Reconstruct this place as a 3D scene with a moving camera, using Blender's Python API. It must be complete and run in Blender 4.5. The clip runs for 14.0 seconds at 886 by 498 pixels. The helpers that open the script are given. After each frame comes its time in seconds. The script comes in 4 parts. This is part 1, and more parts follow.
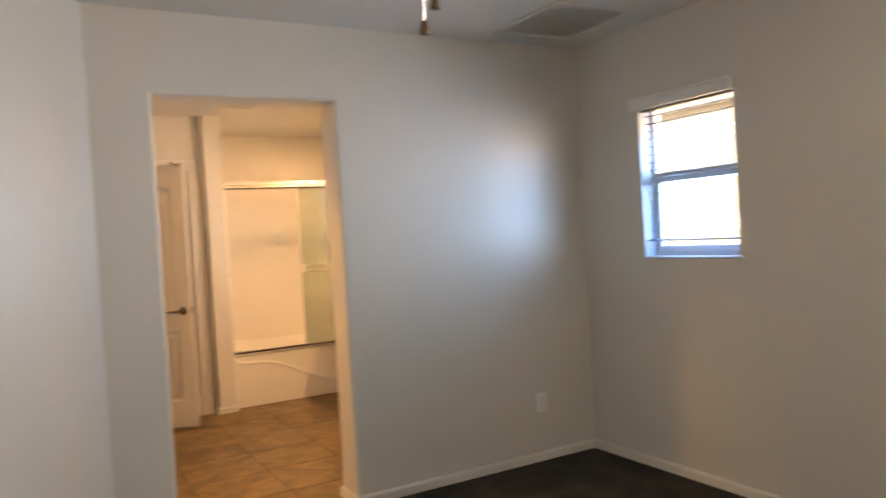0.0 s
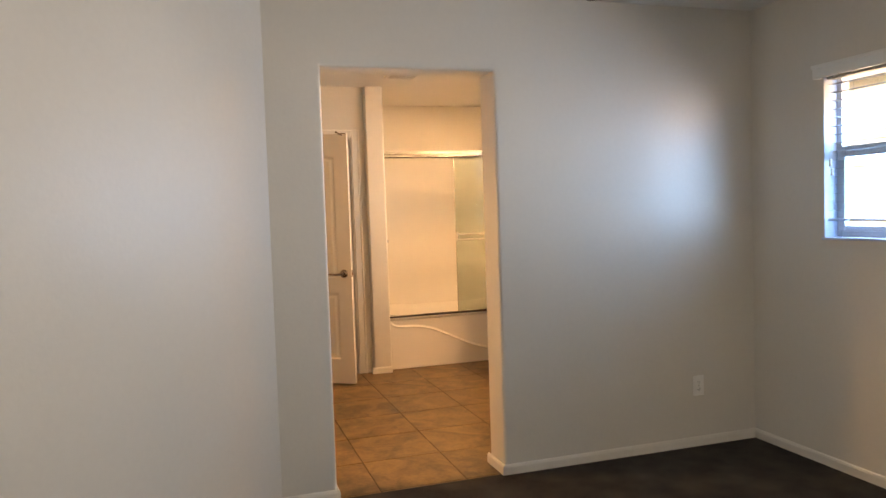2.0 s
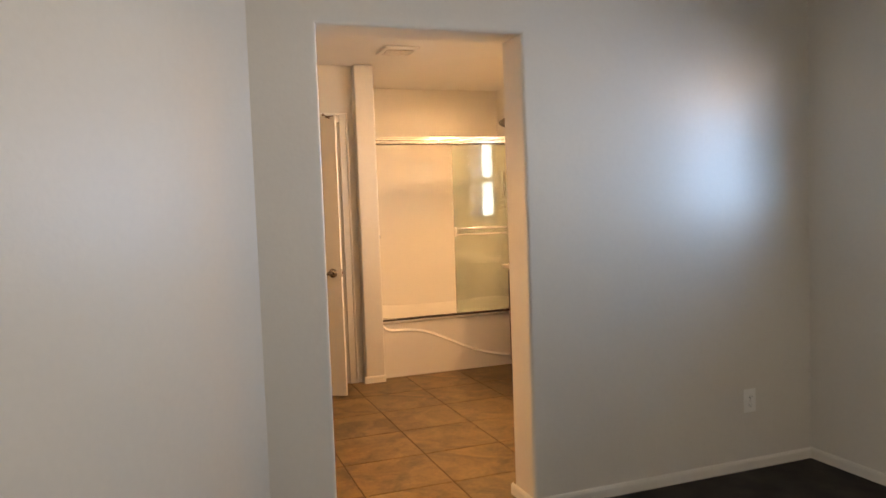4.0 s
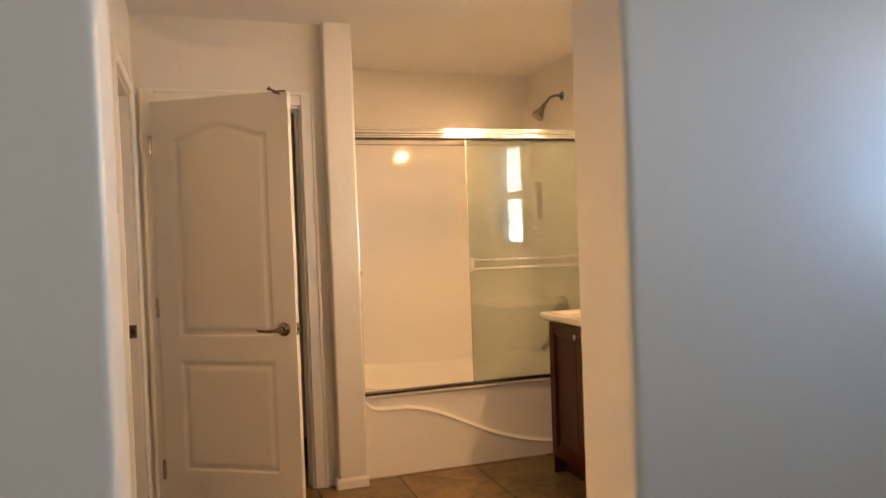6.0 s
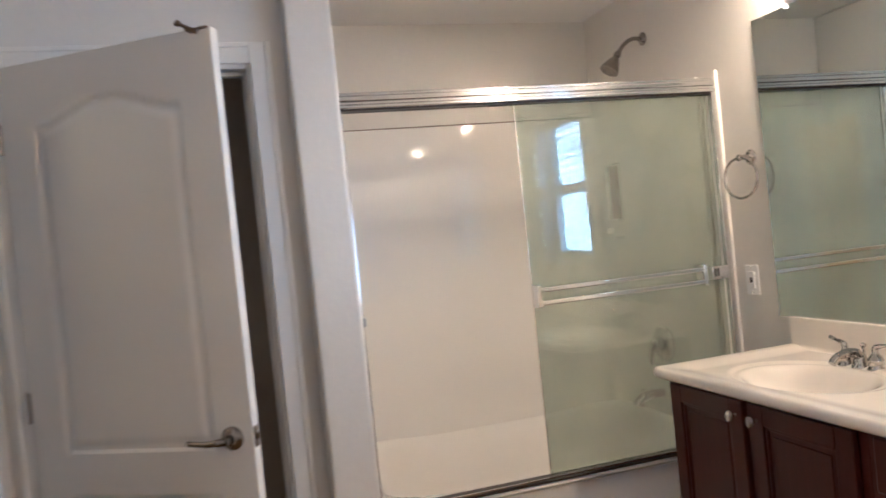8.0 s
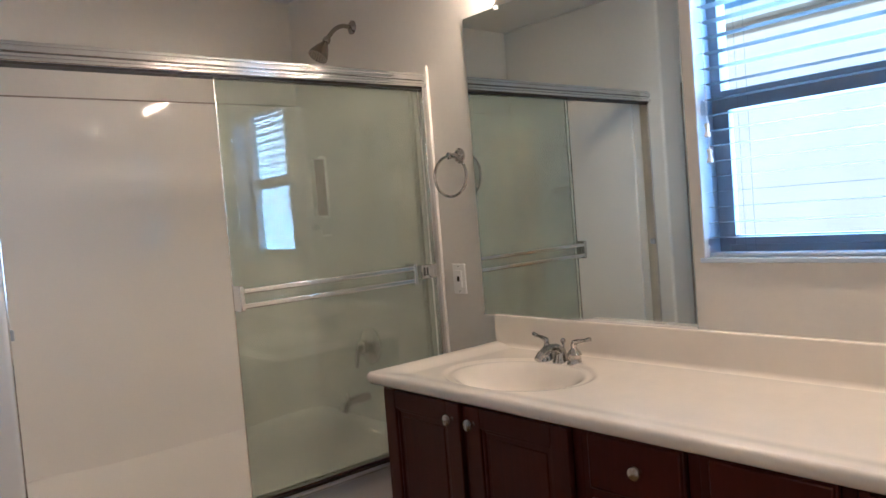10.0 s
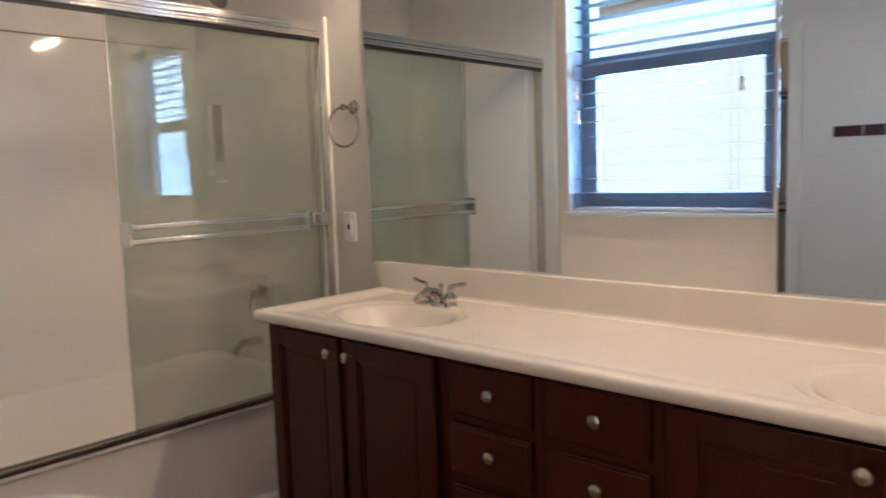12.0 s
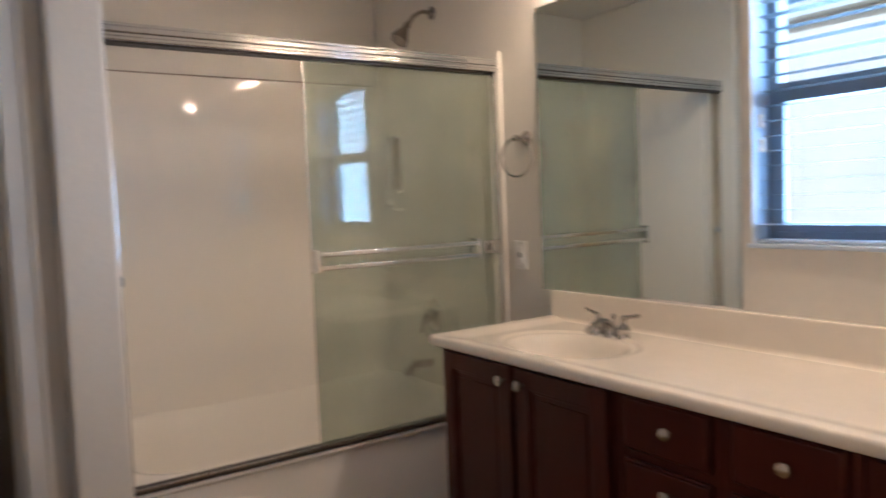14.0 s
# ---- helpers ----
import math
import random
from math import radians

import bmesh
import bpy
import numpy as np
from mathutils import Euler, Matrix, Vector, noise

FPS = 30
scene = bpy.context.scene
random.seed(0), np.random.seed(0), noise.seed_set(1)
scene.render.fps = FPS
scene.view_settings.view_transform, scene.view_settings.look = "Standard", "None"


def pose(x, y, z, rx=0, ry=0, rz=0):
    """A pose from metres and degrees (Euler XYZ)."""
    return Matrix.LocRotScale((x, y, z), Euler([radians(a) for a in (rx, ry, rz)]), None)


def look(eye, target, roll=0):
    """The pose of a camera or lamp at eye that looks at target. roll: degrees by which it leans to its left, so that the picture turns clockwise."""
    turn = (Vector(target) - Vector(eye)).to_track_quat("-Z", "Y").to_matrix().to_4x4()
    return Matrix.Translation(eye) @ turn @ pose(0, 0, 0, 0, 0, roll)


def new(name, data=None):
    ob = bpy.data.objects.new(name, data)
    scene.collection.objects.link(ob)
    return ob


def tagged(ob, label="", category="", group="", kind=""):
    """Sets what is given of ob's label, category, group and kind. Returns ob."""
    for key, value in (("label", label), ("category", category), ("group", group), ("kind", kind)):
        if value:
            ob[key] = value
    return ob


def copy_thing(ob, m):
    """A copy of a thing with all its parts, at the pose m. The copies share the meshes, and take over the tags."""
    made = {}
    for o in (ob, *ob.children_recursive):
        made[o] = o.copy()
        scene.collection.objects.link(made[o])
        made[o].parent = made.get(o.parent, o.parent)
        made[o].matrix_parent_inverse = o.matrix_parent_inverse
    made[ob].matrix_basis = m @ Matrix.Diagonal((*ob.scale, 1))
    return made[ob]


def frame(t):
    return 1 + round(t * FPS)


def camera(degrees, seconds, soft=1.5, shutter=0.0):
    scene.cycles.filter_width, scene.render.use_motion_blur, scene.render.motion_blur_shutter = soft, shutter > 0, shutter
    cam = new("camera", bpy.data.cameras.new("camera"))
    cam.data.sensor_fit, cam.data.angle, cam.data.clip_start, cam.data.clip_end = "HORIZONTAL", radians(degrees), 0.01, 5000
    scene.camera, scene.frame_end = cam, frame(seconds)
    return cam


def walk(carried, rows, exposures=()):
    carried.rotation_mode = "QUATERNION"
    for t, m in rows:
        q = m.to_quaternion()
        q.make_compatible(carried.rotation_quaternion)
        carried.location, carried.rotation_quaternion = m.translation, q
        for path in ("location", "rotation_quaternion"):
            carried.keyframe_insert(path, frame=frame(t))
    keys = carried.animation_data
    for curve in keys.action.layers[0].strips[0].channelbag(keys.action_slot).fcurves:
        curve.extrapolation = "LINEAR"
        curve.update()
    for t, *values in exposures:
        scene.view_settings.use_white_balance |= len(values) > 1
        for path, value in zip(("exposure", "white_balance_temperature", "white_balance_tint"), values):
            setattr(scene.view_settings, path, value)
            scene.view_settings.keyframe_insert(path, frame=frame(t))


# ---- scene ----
cam = camera(62.0, 14.0, shutter=0.4)
PATH = [
    (0, (-3.012, -3.52, 1.375), (-2.021, -1.784, 1.334), -3.4),
    (0.5, (-2.967, -3.52, 1.377), (-2.336, -1.623, 1.306), -3.3),
    (1, (-2.965, -3.516, 1.382), (-2.384, -1.603, 1.311), -3.1),
    (1.5, (-2.991, -3.505, 1.39), (-2.4, -1.596, 1.314), -2.5),
    (2, (-3.016, -3.505, 1.379), (-2.404, -1.604, 1.277), -1.9),
    (2.5, (-3.035, -3.473, 1.38), (-2.403, -1.58, 1.258), -1.5),
    (3, (-3.061, -3.379, 1.371), (-2.419, -1.489, 1.238), -1.2),
    (3.2, (-3.062, -3.32, 1.375), (-2.413, -1.433, 1.238), -1.3),
    (5.3, (-2.608, -1.736, 1.332), (-1.904, 0.135, 1.274), -2.9),
    (5.5, (-2.499, -1.556, 1.34), (-1.833, 0.329, 1.285), -2.6),
    (6, (-2.339, -1.174, 1.333), (-1.708, 0.723, 1.289), -2.1),
    (6.5, (-2.168, -0.776, 1.36), (-1.682, 1.163, 1.317), -2.0),
    (7, (-2.103, -0.399, 1.36), (-1.776, 1.574, 1.314), -3.4),
    (7.5, (-2.024, -0.054, 1.37), (-1.607, 1.902, 1.343), -5.1),
    (8, (-1.941, 0.256, 1.385), (-1.372, 2.174, 1.361), -5.9),
    (8.5, (-1.923, 0.434, 1.391), (-1.021, 2.218, 1.319), -7.1),
    (9, (-1.929, 0.495, 1.394), (-0.799, 2.144, 1.322), -6.9),
    (9.2, (-1.921, 0.514, 1.388), (-0.735, 2.123, 1.324), -6.2),
    (11.3, (-1.838, 0.477, 1.339), (-0.522, 1.973, 1.175), -3.4),
    (11.5, (-1.846, 0.445, 1.332), (-0.555, 1.963, 1.155), -3.4),
    (12, (-1.911, 0.353, 1.314), (-0.459, 1.713, 1.108), -1.9),
    (12.5, (-1.957, 0.271, 1.305), (-0.4, 1.502, 1.059), 0.2),
    (13, (-1.971, 0.253, 1.306), (-0.425, 1.498, 1.063), 0.0),
    (13.5, (-1.977, 0.265, 1.312), (-0.525, 1.625, 1.105), -0.8),
    (14, (-1.955, 0.343, 1.343), (-0.832, 1.994, 1.212), -2.2),
]
walk(cam, [(t, look(eye, target, roll)) for t, eye, target, roll in PATH],
     exposures=((0.0, 0.42, 7850, 14), (3.2, 0.40, 7850, 14), (5.5, 0.18, 7500, 13), (6.0, 0.16, 7200, 12), (6.5, 0.09, 6300, 9), (7.0, 0.07, 4680, 4), (7.5, 0.15, 4400, 4), (8.0, 0.10, 4350, 4), (9.0, -0.32, 4250, 4), (11.3, -0.46, 4520, 5), (12.8, -0.40, 4580, 6), (14.0, -0.45, 4620, 6)))

# world, sun, exposure
world = bpy.data.worlds.new("world")
scene.world = world
world.use_nodes = True
wn = world.node_tree.nodes
sky = wn.new("ShaderNodeTexSky")
sky.sky_type, sky.sun_disc = "NISHITA", False
sky.sun_elevation, sky.sun_rotation = radians(30), radians(293)
wn["Background"].inputs["Strength"].default_value = 0.15
world.node_tree.links.new(sky.outputs[0], wn["Background"].inputs["Color"])


def lamp(name, kind, m, power, colour, **more):
    data = bpy.data.lights.new(name, kind)
    data.energy, data.color = power, colour
    if "size" in more:
        data.size = more["size"]
    if "size_y" in more:
        data.shape, data.size_y = "RECTANGLE", more["size_y"]
    if "spread" in more:
        data.spread = more["spread"]
    if "angle" in more:
        data.angle = more["angle"]
    if "radius" in more:
        data.shadow_soft_size = more["radius"]
    ob = new(name, data)
    ob.matrix_world = m
    return ob


lamp("sun", "SUN", look((-6.2, 2.6, 3.9), (0, 0, 0)), 5.0, (1, 0.95, 0.87), angle=radians(0.5))
# daylight through the openings of the two windows; the rear lamp and its opening are added
lamp("daylight_bedroom", "AREA", look((0.148, -0.827, 1.500), (-1.0, -0.827, 1.500)), 31, (0.30, 0.56, 1.0), size=0.625, size_y=0.64)
# added warm strip at the top of that window, for the wall glow's orange upper edge
lamp("daylight_bedroom_upper", "AREA", look((0.148, -0.827, 1.925), (-1.0, -0.827, 1.925)), 4, (1.0, 0.70, 0.45), size=0.625, size_y=0.20)
lamp("daylight_bath", "AREA", look((0.148, 1.308, 1.608), (-1.0, 1.308, 1.608)), 27, (0.70, 0.85, 1.0), size=0.600, size_y=0.85)
# Added fill lamp in an unseen opening, brightening the bedroom walls.
lamp("daylight_rear", "AREA", look((0.148, -3.45, 1.64), (-1.0, -3.45, 2.10)), 36, (0.97, 0.94, 0.90), size=1.3, size_y=0.88, spread=radians(150))


# ---------------------------------------------------------------- materials
def material(name):
    m = bpy.data.materials.new(name)
    m.use_nodes = True
    n, l = m.node_tree.nodes, m.node_tree.links
    return m, n, l, n["Principled BSDF"]


def surface(name, colour, rough=0.5, metal=0.0, grain=0.08, scale=8.0, fine=120.0, bump=0.0, bump_scale=200.0, spec=0.5, wear=0.0, coat=0.0):
    """A surface whose tone varies at two scales, with fine relief."""
    m, n, l, b = material(name)
    tc = n.new("ShaderNodeTexCoord")
    big, small = n.new("ShaderNodeTexNoise"), n.new("ShaderNodeTexNoise")
    big.inputs["Scale"].default_value, small.inputs["Scale"].default_value = scale, fine
    big.inputs["Detail"].default_value = 4
    l.new(tc.outputs["Object"], big.inputs["Vector"])
    l.new(tc.outputs["Object"], small.inputs["Vector"])
    mix = n.new("ShaderNodeMix")
    mix.data_type = "FLOAT"
    mix.inputs[0].default_value = 0.35
    l.new(big.outputs[0], mix.inputs[2])
    l.new(small.outputs[0], mix.inputs[3])
    ramp = n.new("ShaderNodeValToRGB")
    ramp.color_ramp.elements[0].position, ramp.color_ramp.elements[1].position = 0.3, 0.7
    ramp.color_ramp.elements[0].color = (*[c * (1 - grain) for c in colour], 1)
    ramp.color_ramp.elements[1].color = (*[min(1, c * (1 + grain)) for c in colour], 1)
    l.new(mix.outputs[0], ramp.inputs[0])
    l.new(ramp.outputs[0], b.inputs["Base Color"])
    b.inputs["Metallic"].default_value = metal
    b.inputs["Specular IOR Level"].default_value = spec
    b.inputs["Coat Weight"].default_value = coat
    rr = n.new("ShaderNodeMapRange")
    rr.inputs[3].default_value, rr.inputs[4].default_value = max(0.02, rough * 0.75 - wear), rough * 1.25 + wear
    l.new(big.outputs[0], rr.inputs[0])
    l.new(rr.outputs[0], b.inputs["Roughness"])
    if bump:
        bn, bt = n.new("ShaderNodeBump"), n.new("ShaderNodeTexNoise")
        bt.inputs["Scale"].default_value = bump_scale
        bt.inputs["Detail"].default_value = 3
        bn.inputs["Strength"].default_value, bn.inputs["Distance"].default_value = bump, 0.004
        l.new(tc.outputs["Object"], bt.inputs["Vector"])
        l.new(bt.outputs[0], bn.inputs["Height"])
        l.new(bn.outputs[0], b.inputs["Normal"])
    return m


PAINT = surface("wall_paint", (0.75, 0.72, 0.66), 0.36, grain=0.03, scale=1.5, fine=40, bump=0.12, bump_scale=60, spec=0.5)
CEIL = surface("ceiling_paint", (0.80, 0.78, 0.74), 0.8, grain=0.03, scale=2, bump=0.35, bump_scale=70)
TRIM = surface("trim_paint", (0.80, 0.77, 0.71), 0.35, grain=0.03, scale=4, bump=0.03)
DOOR = surface("door_paint", (0.77, 0.73, 0.66), 0.42, grain=0.03, scale=3, fine=300, bump=0.06, bump_scale=320)
ACRYLIC = surface("acrylic", (0.87, 0.84, 0.79), 0.045, grain=0.02, scale=2, bump=0.0, spec=0.3)
MARBLE = surface("cultured_marble", (0.84, 0.78, 0.69), 0.15, grain=0.03, scale=5, fine=25, coat=0.3)
CHROME = surface("chrome", (0.80, 0.80, 0.80), 0.10, metal=1.0, grain=0.03)
NICKEL = surface("brushed_nickel", (0.30, 0.25, 0.20), 0.24, metal=1.0, grain=0.06)
DARK_CHROME = surface("darker_chrome", (0.52, 0.50, 0.47), 0.12, metal=1.0, grain=0.05)
NICKEL_LIGHT = surface("satin_nickel", (0.62, 0.58, 0.52), 0.25, metal=1.0, grain=0.05)
ALUMINIUM = surface("polished_aluminium", (0.76, 0.76, 0.75), 0.13, metal=1.0, grain=0.04)
BRONZE = surface("aged_bronze", (0.20, 0.14, 0.09), 0.35, metal=1.0, grain=0.1)
# Blue of the sky's light is put into the white sill and returns.
SKYLIT_SILL = surface("skylit_sill_tint", (0.55, 0.63, 0.77), 0.4, grain=0.02)
FRAME = surface("window_frame_grey", (0.36, 0.385, 0.43), 0.45, grain=0.05)
FRAME_LIGHT = surface("window_frame_pale", (0.58, 0.59, 0.61), 0.45, grain=0.05)
# White slats in dark grey: their backlit shade is put into the colour.
BLIND_BACKLIT = surface("backlit_blind_slat", (0.22, 0.235, 0.25), 0.55, grain=0.02)
PLASTIC = surface("switch_plastic", (0.90, 0.89, 0.86), 0.3, grain=0.01)
HEAD_CHROME = surface("shower_head_chrome", (0.30, 0.28, 0.26), 0.10, metal=1.0, grain=0.1)
# Dim warm light of the rooms beyond is put into this wall colour.
DIM_WALL = surface("dimmed_closet_wall", (0.50, 0.42, 0.33), 0.6, grain=0.04, scale=2, bump=0.1, bump_scale=60)
DARK = surface("dark_slot", (0.02, 0.02, 0.02), 0.6, grain=0.1)
SEAL = surface("dark_track_seal", (0.035, 0.026, 0.02), 0.5, grain=0.1)
SHELF_AND_SHADE = surface("closet_shelf", (0.33, 0.24, 0.19), 0.6, grain=0.06)
STUCCO = surface("stucco", (0.92, 0.79, 0.63), 0.9, grain=0.06, scale=3, bump=0.5, bump_scale=40)
ROOF = surface("roof_tile", (0.42, 0.36, 0.32), 0.8, grain=0.15, scale=6)
GROUND = surface("gravel_ground", (0.38, 0.33, 0.27), 0.95, grain=0.2, scale=5, bump=0.5)


def carpet():
    m = surface("carpet_pile", (0.056, 0.049, 0.043), 0.95, grain=0.60, scale=5, fine=160, bump=1.0, bump_scale=260, spec=0.1)
    return m


def wood():
    m, n, l, b = material("cherry_wood")
    tc, mp, w, r = n.new("ShaderNodeTexCoord"), n.new("ShaderNodeMapping"), n.new("ShaderNodeTexNoise"), n.new("ShaderNodeValToRGB")
    mp.inputs["Scale"].default_value = (30, 30, 1.6)
    w.inputs["Scale"].default_value, w.inputs["Detail"].default_value, w.inputs["Distortion"].default_value = 3, 6, 0.6
    l.new(tc.outputs["Object"], mp.inputs[0])
    l.new(mp.outputs[0], w.inputs["Vector"])
    l.new(w.outputs[0], r.inputs[0])
    e = r.color_ramp.elements
    e[0].position, e[1].position = 0.3, 0.75
    e[0].color, e[1].color = (0.047, 0.0085, 0.0050, 1), (0.062, 0.0118, 0.0066, 1)
    l.new(r.outputs[0], b.inputs["Base Color"])
    b.inputs["Roughness"].default_value = 0.32
    b.inputs["Specular IOR Level"].default_value = 0.25
    return m


def tile_material():
    m, n, l, b = material("tile_ceramic")
    tc, oi = n.new("ShaderNodeTexCoord"), n.new("ShaderNodeObjectInfo")
    add = n.new("ShaderNodeVectorMath")
    add.operation = "MULTIPLY_ADD"
    cx = n.new("ShaderNodeCombineXYZ")
    for i in range(3):
        l.new(oi.outputs["Random"], cx.inputs[i])
    add.inputs[1].default_value = (40, 23, 11)
    l.new(cx.outputs[0], add.inputs[0])
    l.new(tc.outputs["Object"], add.inputs[2])
    a, c = n.new("ShaderNodeTexNoise"), n.new("ShaderNodeTexNoise")
    a.inputs["Scale"].default_value, a.inputs["Detail"].default_value, a.inputs["Distortion"].default_value = 5, 7, 1.1
    c.inputs["Scale"].default_value, c.inputs["Detail"].default_value = 45, 4
    l.new(add.outputs[0], a.inputs["Vector"])
    l.new(add.outputs[0], c.inputs["Vector"])
    mix = n.new("ShaderNodeMix")
    mix.data_type = "FLOAT"
    mix.inputs[0].default_value = 0.25
    l.new(a.outputs[0], mix.inputs[2])
    l.new(c.outputs[0], mix.inputs[3])
    r = n.new("ShaderNodeValToRGB")
    e = r.color_ramp.elements
    e[0].position, e[1].position = 0.33, 0.70
    e[0].color, e[1].color = (0.075, 0.043, 0.015, 1), (0.310, 0.195, 0.080, 1)
    l.new(mix.outputs[0], r.inputs[0])
    l.new(r.outputs[0], b.inputs["Base Color"])
    b.inputs["Roughness"].default_value = 0.42
    bn = n.new("ShaderNodeBump")
    bn.inputs["Strength"].default_value, bn.inputs["Distance"].default_value = 0.25, 0.003
    l.new(mix.outputs[0], bn.inputs["Height"])
    l.new(bn.outputs[0], b.inputs["Normal"])
    return m


def glass(name, tint, rough=0.0, facing=0.030, haze=0.0):
    """Clear glass with a mirror gloss; haze is the share of dried soap film on it."""
    m, n, l, b = material(name)
    n.remove(b)
    tr, gl, mx, fr = n.new("ShaderNodeBsdfTransparent"), n.new("ShaderNodeBsdfGlossy"), n.new("ShaderNodeMixShader"), n.new("ShaderNodeMath")
    lw, ma = n.new("ShaderNodeLayerWeight"), n.new("ShaderNodeMath")
    fr.operation, ma.operation = "POWER", "MULTIPLY_ADD"
    fr.inputs[1].default_value, ma.inputs[1].default_value, ma.inputs[2].default_value = 5, 0.95, facing
    lw.inputs[0].default_value = 0.5
    l.new(lw.outputs["Facing"], fr.inputs[0])
    l.new(fr.outputs[0], ma.inputs[0])
    tr.inputs[0].default_value = (*tint, 1)
    gl.inputs["Roughness"].default_value = rough
    l.new(ma.outputs[0], mx.inputs[0])
    body = tr
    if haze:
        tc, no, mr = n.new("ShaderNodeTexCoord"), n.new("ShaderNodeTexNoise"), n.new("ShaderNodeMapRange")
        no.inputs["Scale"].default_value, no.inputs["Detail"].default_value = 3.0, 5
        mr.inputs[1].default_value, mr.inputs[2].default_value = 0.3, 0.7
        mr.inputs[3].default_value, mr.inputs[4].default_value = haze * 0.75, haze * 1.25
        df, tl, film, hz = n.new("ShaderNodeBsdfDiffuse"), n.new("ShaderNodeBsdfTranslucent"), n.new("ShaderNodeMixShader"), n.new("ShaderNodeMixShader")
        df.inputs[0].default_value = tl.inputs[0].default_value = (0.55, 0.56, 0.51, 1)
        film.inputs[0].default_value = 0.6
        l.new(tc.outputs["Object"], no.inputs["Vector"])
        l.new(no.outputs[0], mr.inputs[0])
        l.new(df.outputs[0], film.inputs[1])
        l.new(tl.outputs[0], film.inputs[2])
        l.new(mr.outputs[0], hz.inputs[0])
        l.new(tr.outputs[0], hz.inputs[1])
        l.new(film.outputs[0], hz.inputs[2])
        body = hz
    l.new(body.outputs[0], mx.inputs[1])
    l.new(gl.outputs[0], mx.inputs[2])
    l.new(mx.outputs[0], n["Material Output"].inputs[0])
    return m


def mirror_material():
    m, n, l, b = material("mirror_silver")
    b.inputs["Base Color"].default_value = (0.68, 0.73, 0.705, 1)
    b.inputs["Metallic"].default_value, b.inputs["Roughness"].default_value = 1, 0.015
    return m


def translucent(name, colour):
    """Frosted glass that lets a little of the light through, scattered."""
    m, n, l, b = material(name)
    b.inputs["Base Color"].default_value, b.inputs["Roughness"].default_value = (*colour, 1), 0.3
    tl, mx = n.new("ShaderNodeBsdfTranslucent"), n.new("ShaderNodeMixShader")
    tl.inputs[0].default_value, mx.inputs[0].default_value = (*colour, 1), 0.12
    l.new(b.outputs[0], mx.inputs[1])
    l.new(tl.outputs[0], mx.inputs[2])
    l.new(mx.outputs[0], n["Material Output"].inputs[0])
    return m


def glow(name, colour, power):
    m, n, l, b = material(name)
    b.inputs["Base Color"].default_value = (0.9, 0.88, 0.84, 1)
    b.inputs["Emission Color"].default_value = (*colour, 1)
    b.inputs["Emission Strength"].default_value = power
    return m


CARPET, WOOD, TILE = carpet(), wood(), tile_material()
GROUT = surface("grout", (0.060, 0.040, 0.024), 0.9, grain=0.2, scale=20)
PANE = glass("window_glass", (0.96, 0.98, 0.97))
SHOWER_GLASS = glass("shower_glass", (0.925, 0.948, 0.922), facing=0.038)
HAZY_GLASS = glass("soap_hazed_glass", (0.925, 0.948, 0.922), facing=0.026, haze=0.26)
MIRROR = mirror_material()
FROSTED = translucent("frosted_shade_glass", (0.82, 0.80, 0.76))
CAULK = surface("old_caulk", (0.30, 0.26, 0.22), 0.7, grain=0.2, scale=30)
BULB = glow("frosted_bulb", (1.0, 0.60, 0.30), 1450)
BULB_BRIGHT = glow("frosted_bulb_bright", (1.0, 0.60, 0.30), 1900)


# ---------------------------------------------------------------- shape helpers
def box(bm, x0, y0, z0, x1, y1, z1, bevel=0.0, segments=2):
    """A box between two corners, added to bm, with rounded edges."""
    flat = bm.faces.layers.int.get("flat") or bm.faces.layers.int.new("flat")
    r = bmesh.ops.create_cube(bm, size=1)
    vs = r["verts"]
    for v in vs:
        v.co = Vector(((x0 + x1) / 2 + v.co.x * (x1 - x0), (y0 + y1) / 2 + v.co.y * (y1 - y0), (z0 + z1) / 2 + v.co.z * (z1 - z0)))
    if bevel:
        es = list({e for v in vs for e in v.link_edges})
        bmesh.ops.bevel(bm, geom=es, offset=bevel, segments=segments, affect="EDGES", profile=0.5)
        bm.normal_update()
        for f in bm.faces:
            if max(abs(c) for c in f.normal) > 0.9999:
                f[flat] = 1
    return bm


def boxes(*rows, bevel=0.0, segments=2):
    bm = bmesh.new()
    for r in rows:
        box(bm, *r, bevel=bevel, segments=segments)
    return bm


def rod(bm, a, b, r, sides=14, r2=None):
    """A round bar from a to b."""
    a, b = Vector(a), Vector(b)
    d = b - a
    m = Matrix.Translation((a + b) / 2) @ d.to_track_quat("Z", "Y").to_matrix().to_4x4()
    bmesh.ops.create_cone(bm, cap_ends=True, segments=sides, radius1=r, radius2=r if r2 is None else r2, depth=d.length, matrix=m)
    return bm


def lathe(bm, m, profile, sides=24):
    """A turned body: (radius, height) pairs round the z axis of m."""
    rings = []
    for r, z in profile:
        if r < 1e-5:
            rings.append([bm.verts.new(m @ Vector((0, 0, z)))])
        else:
            rings.append([bm.verts.new(m @ Vector((r * math.cos(2 * math.pi * k / sides), r * math.sin(2 * math.pi * k / sides), z))) for k in range(sides)])
    for p, q in zip(rings, rings[1:]):
        for k in range(sides):
            j = (k + 1) % sides
            if len(p) == 1 and len(q) == 1:
                continue
            if len(p) == 1:
                bm.faces.new((p[0], q[k], q[j]))
            elif len(q) == 1:
                bm.faces.new((p[k], q[0], p[j]))
            else:
                bm.faces.new((p[k], q[k], q[j], p[j]))
    return bm


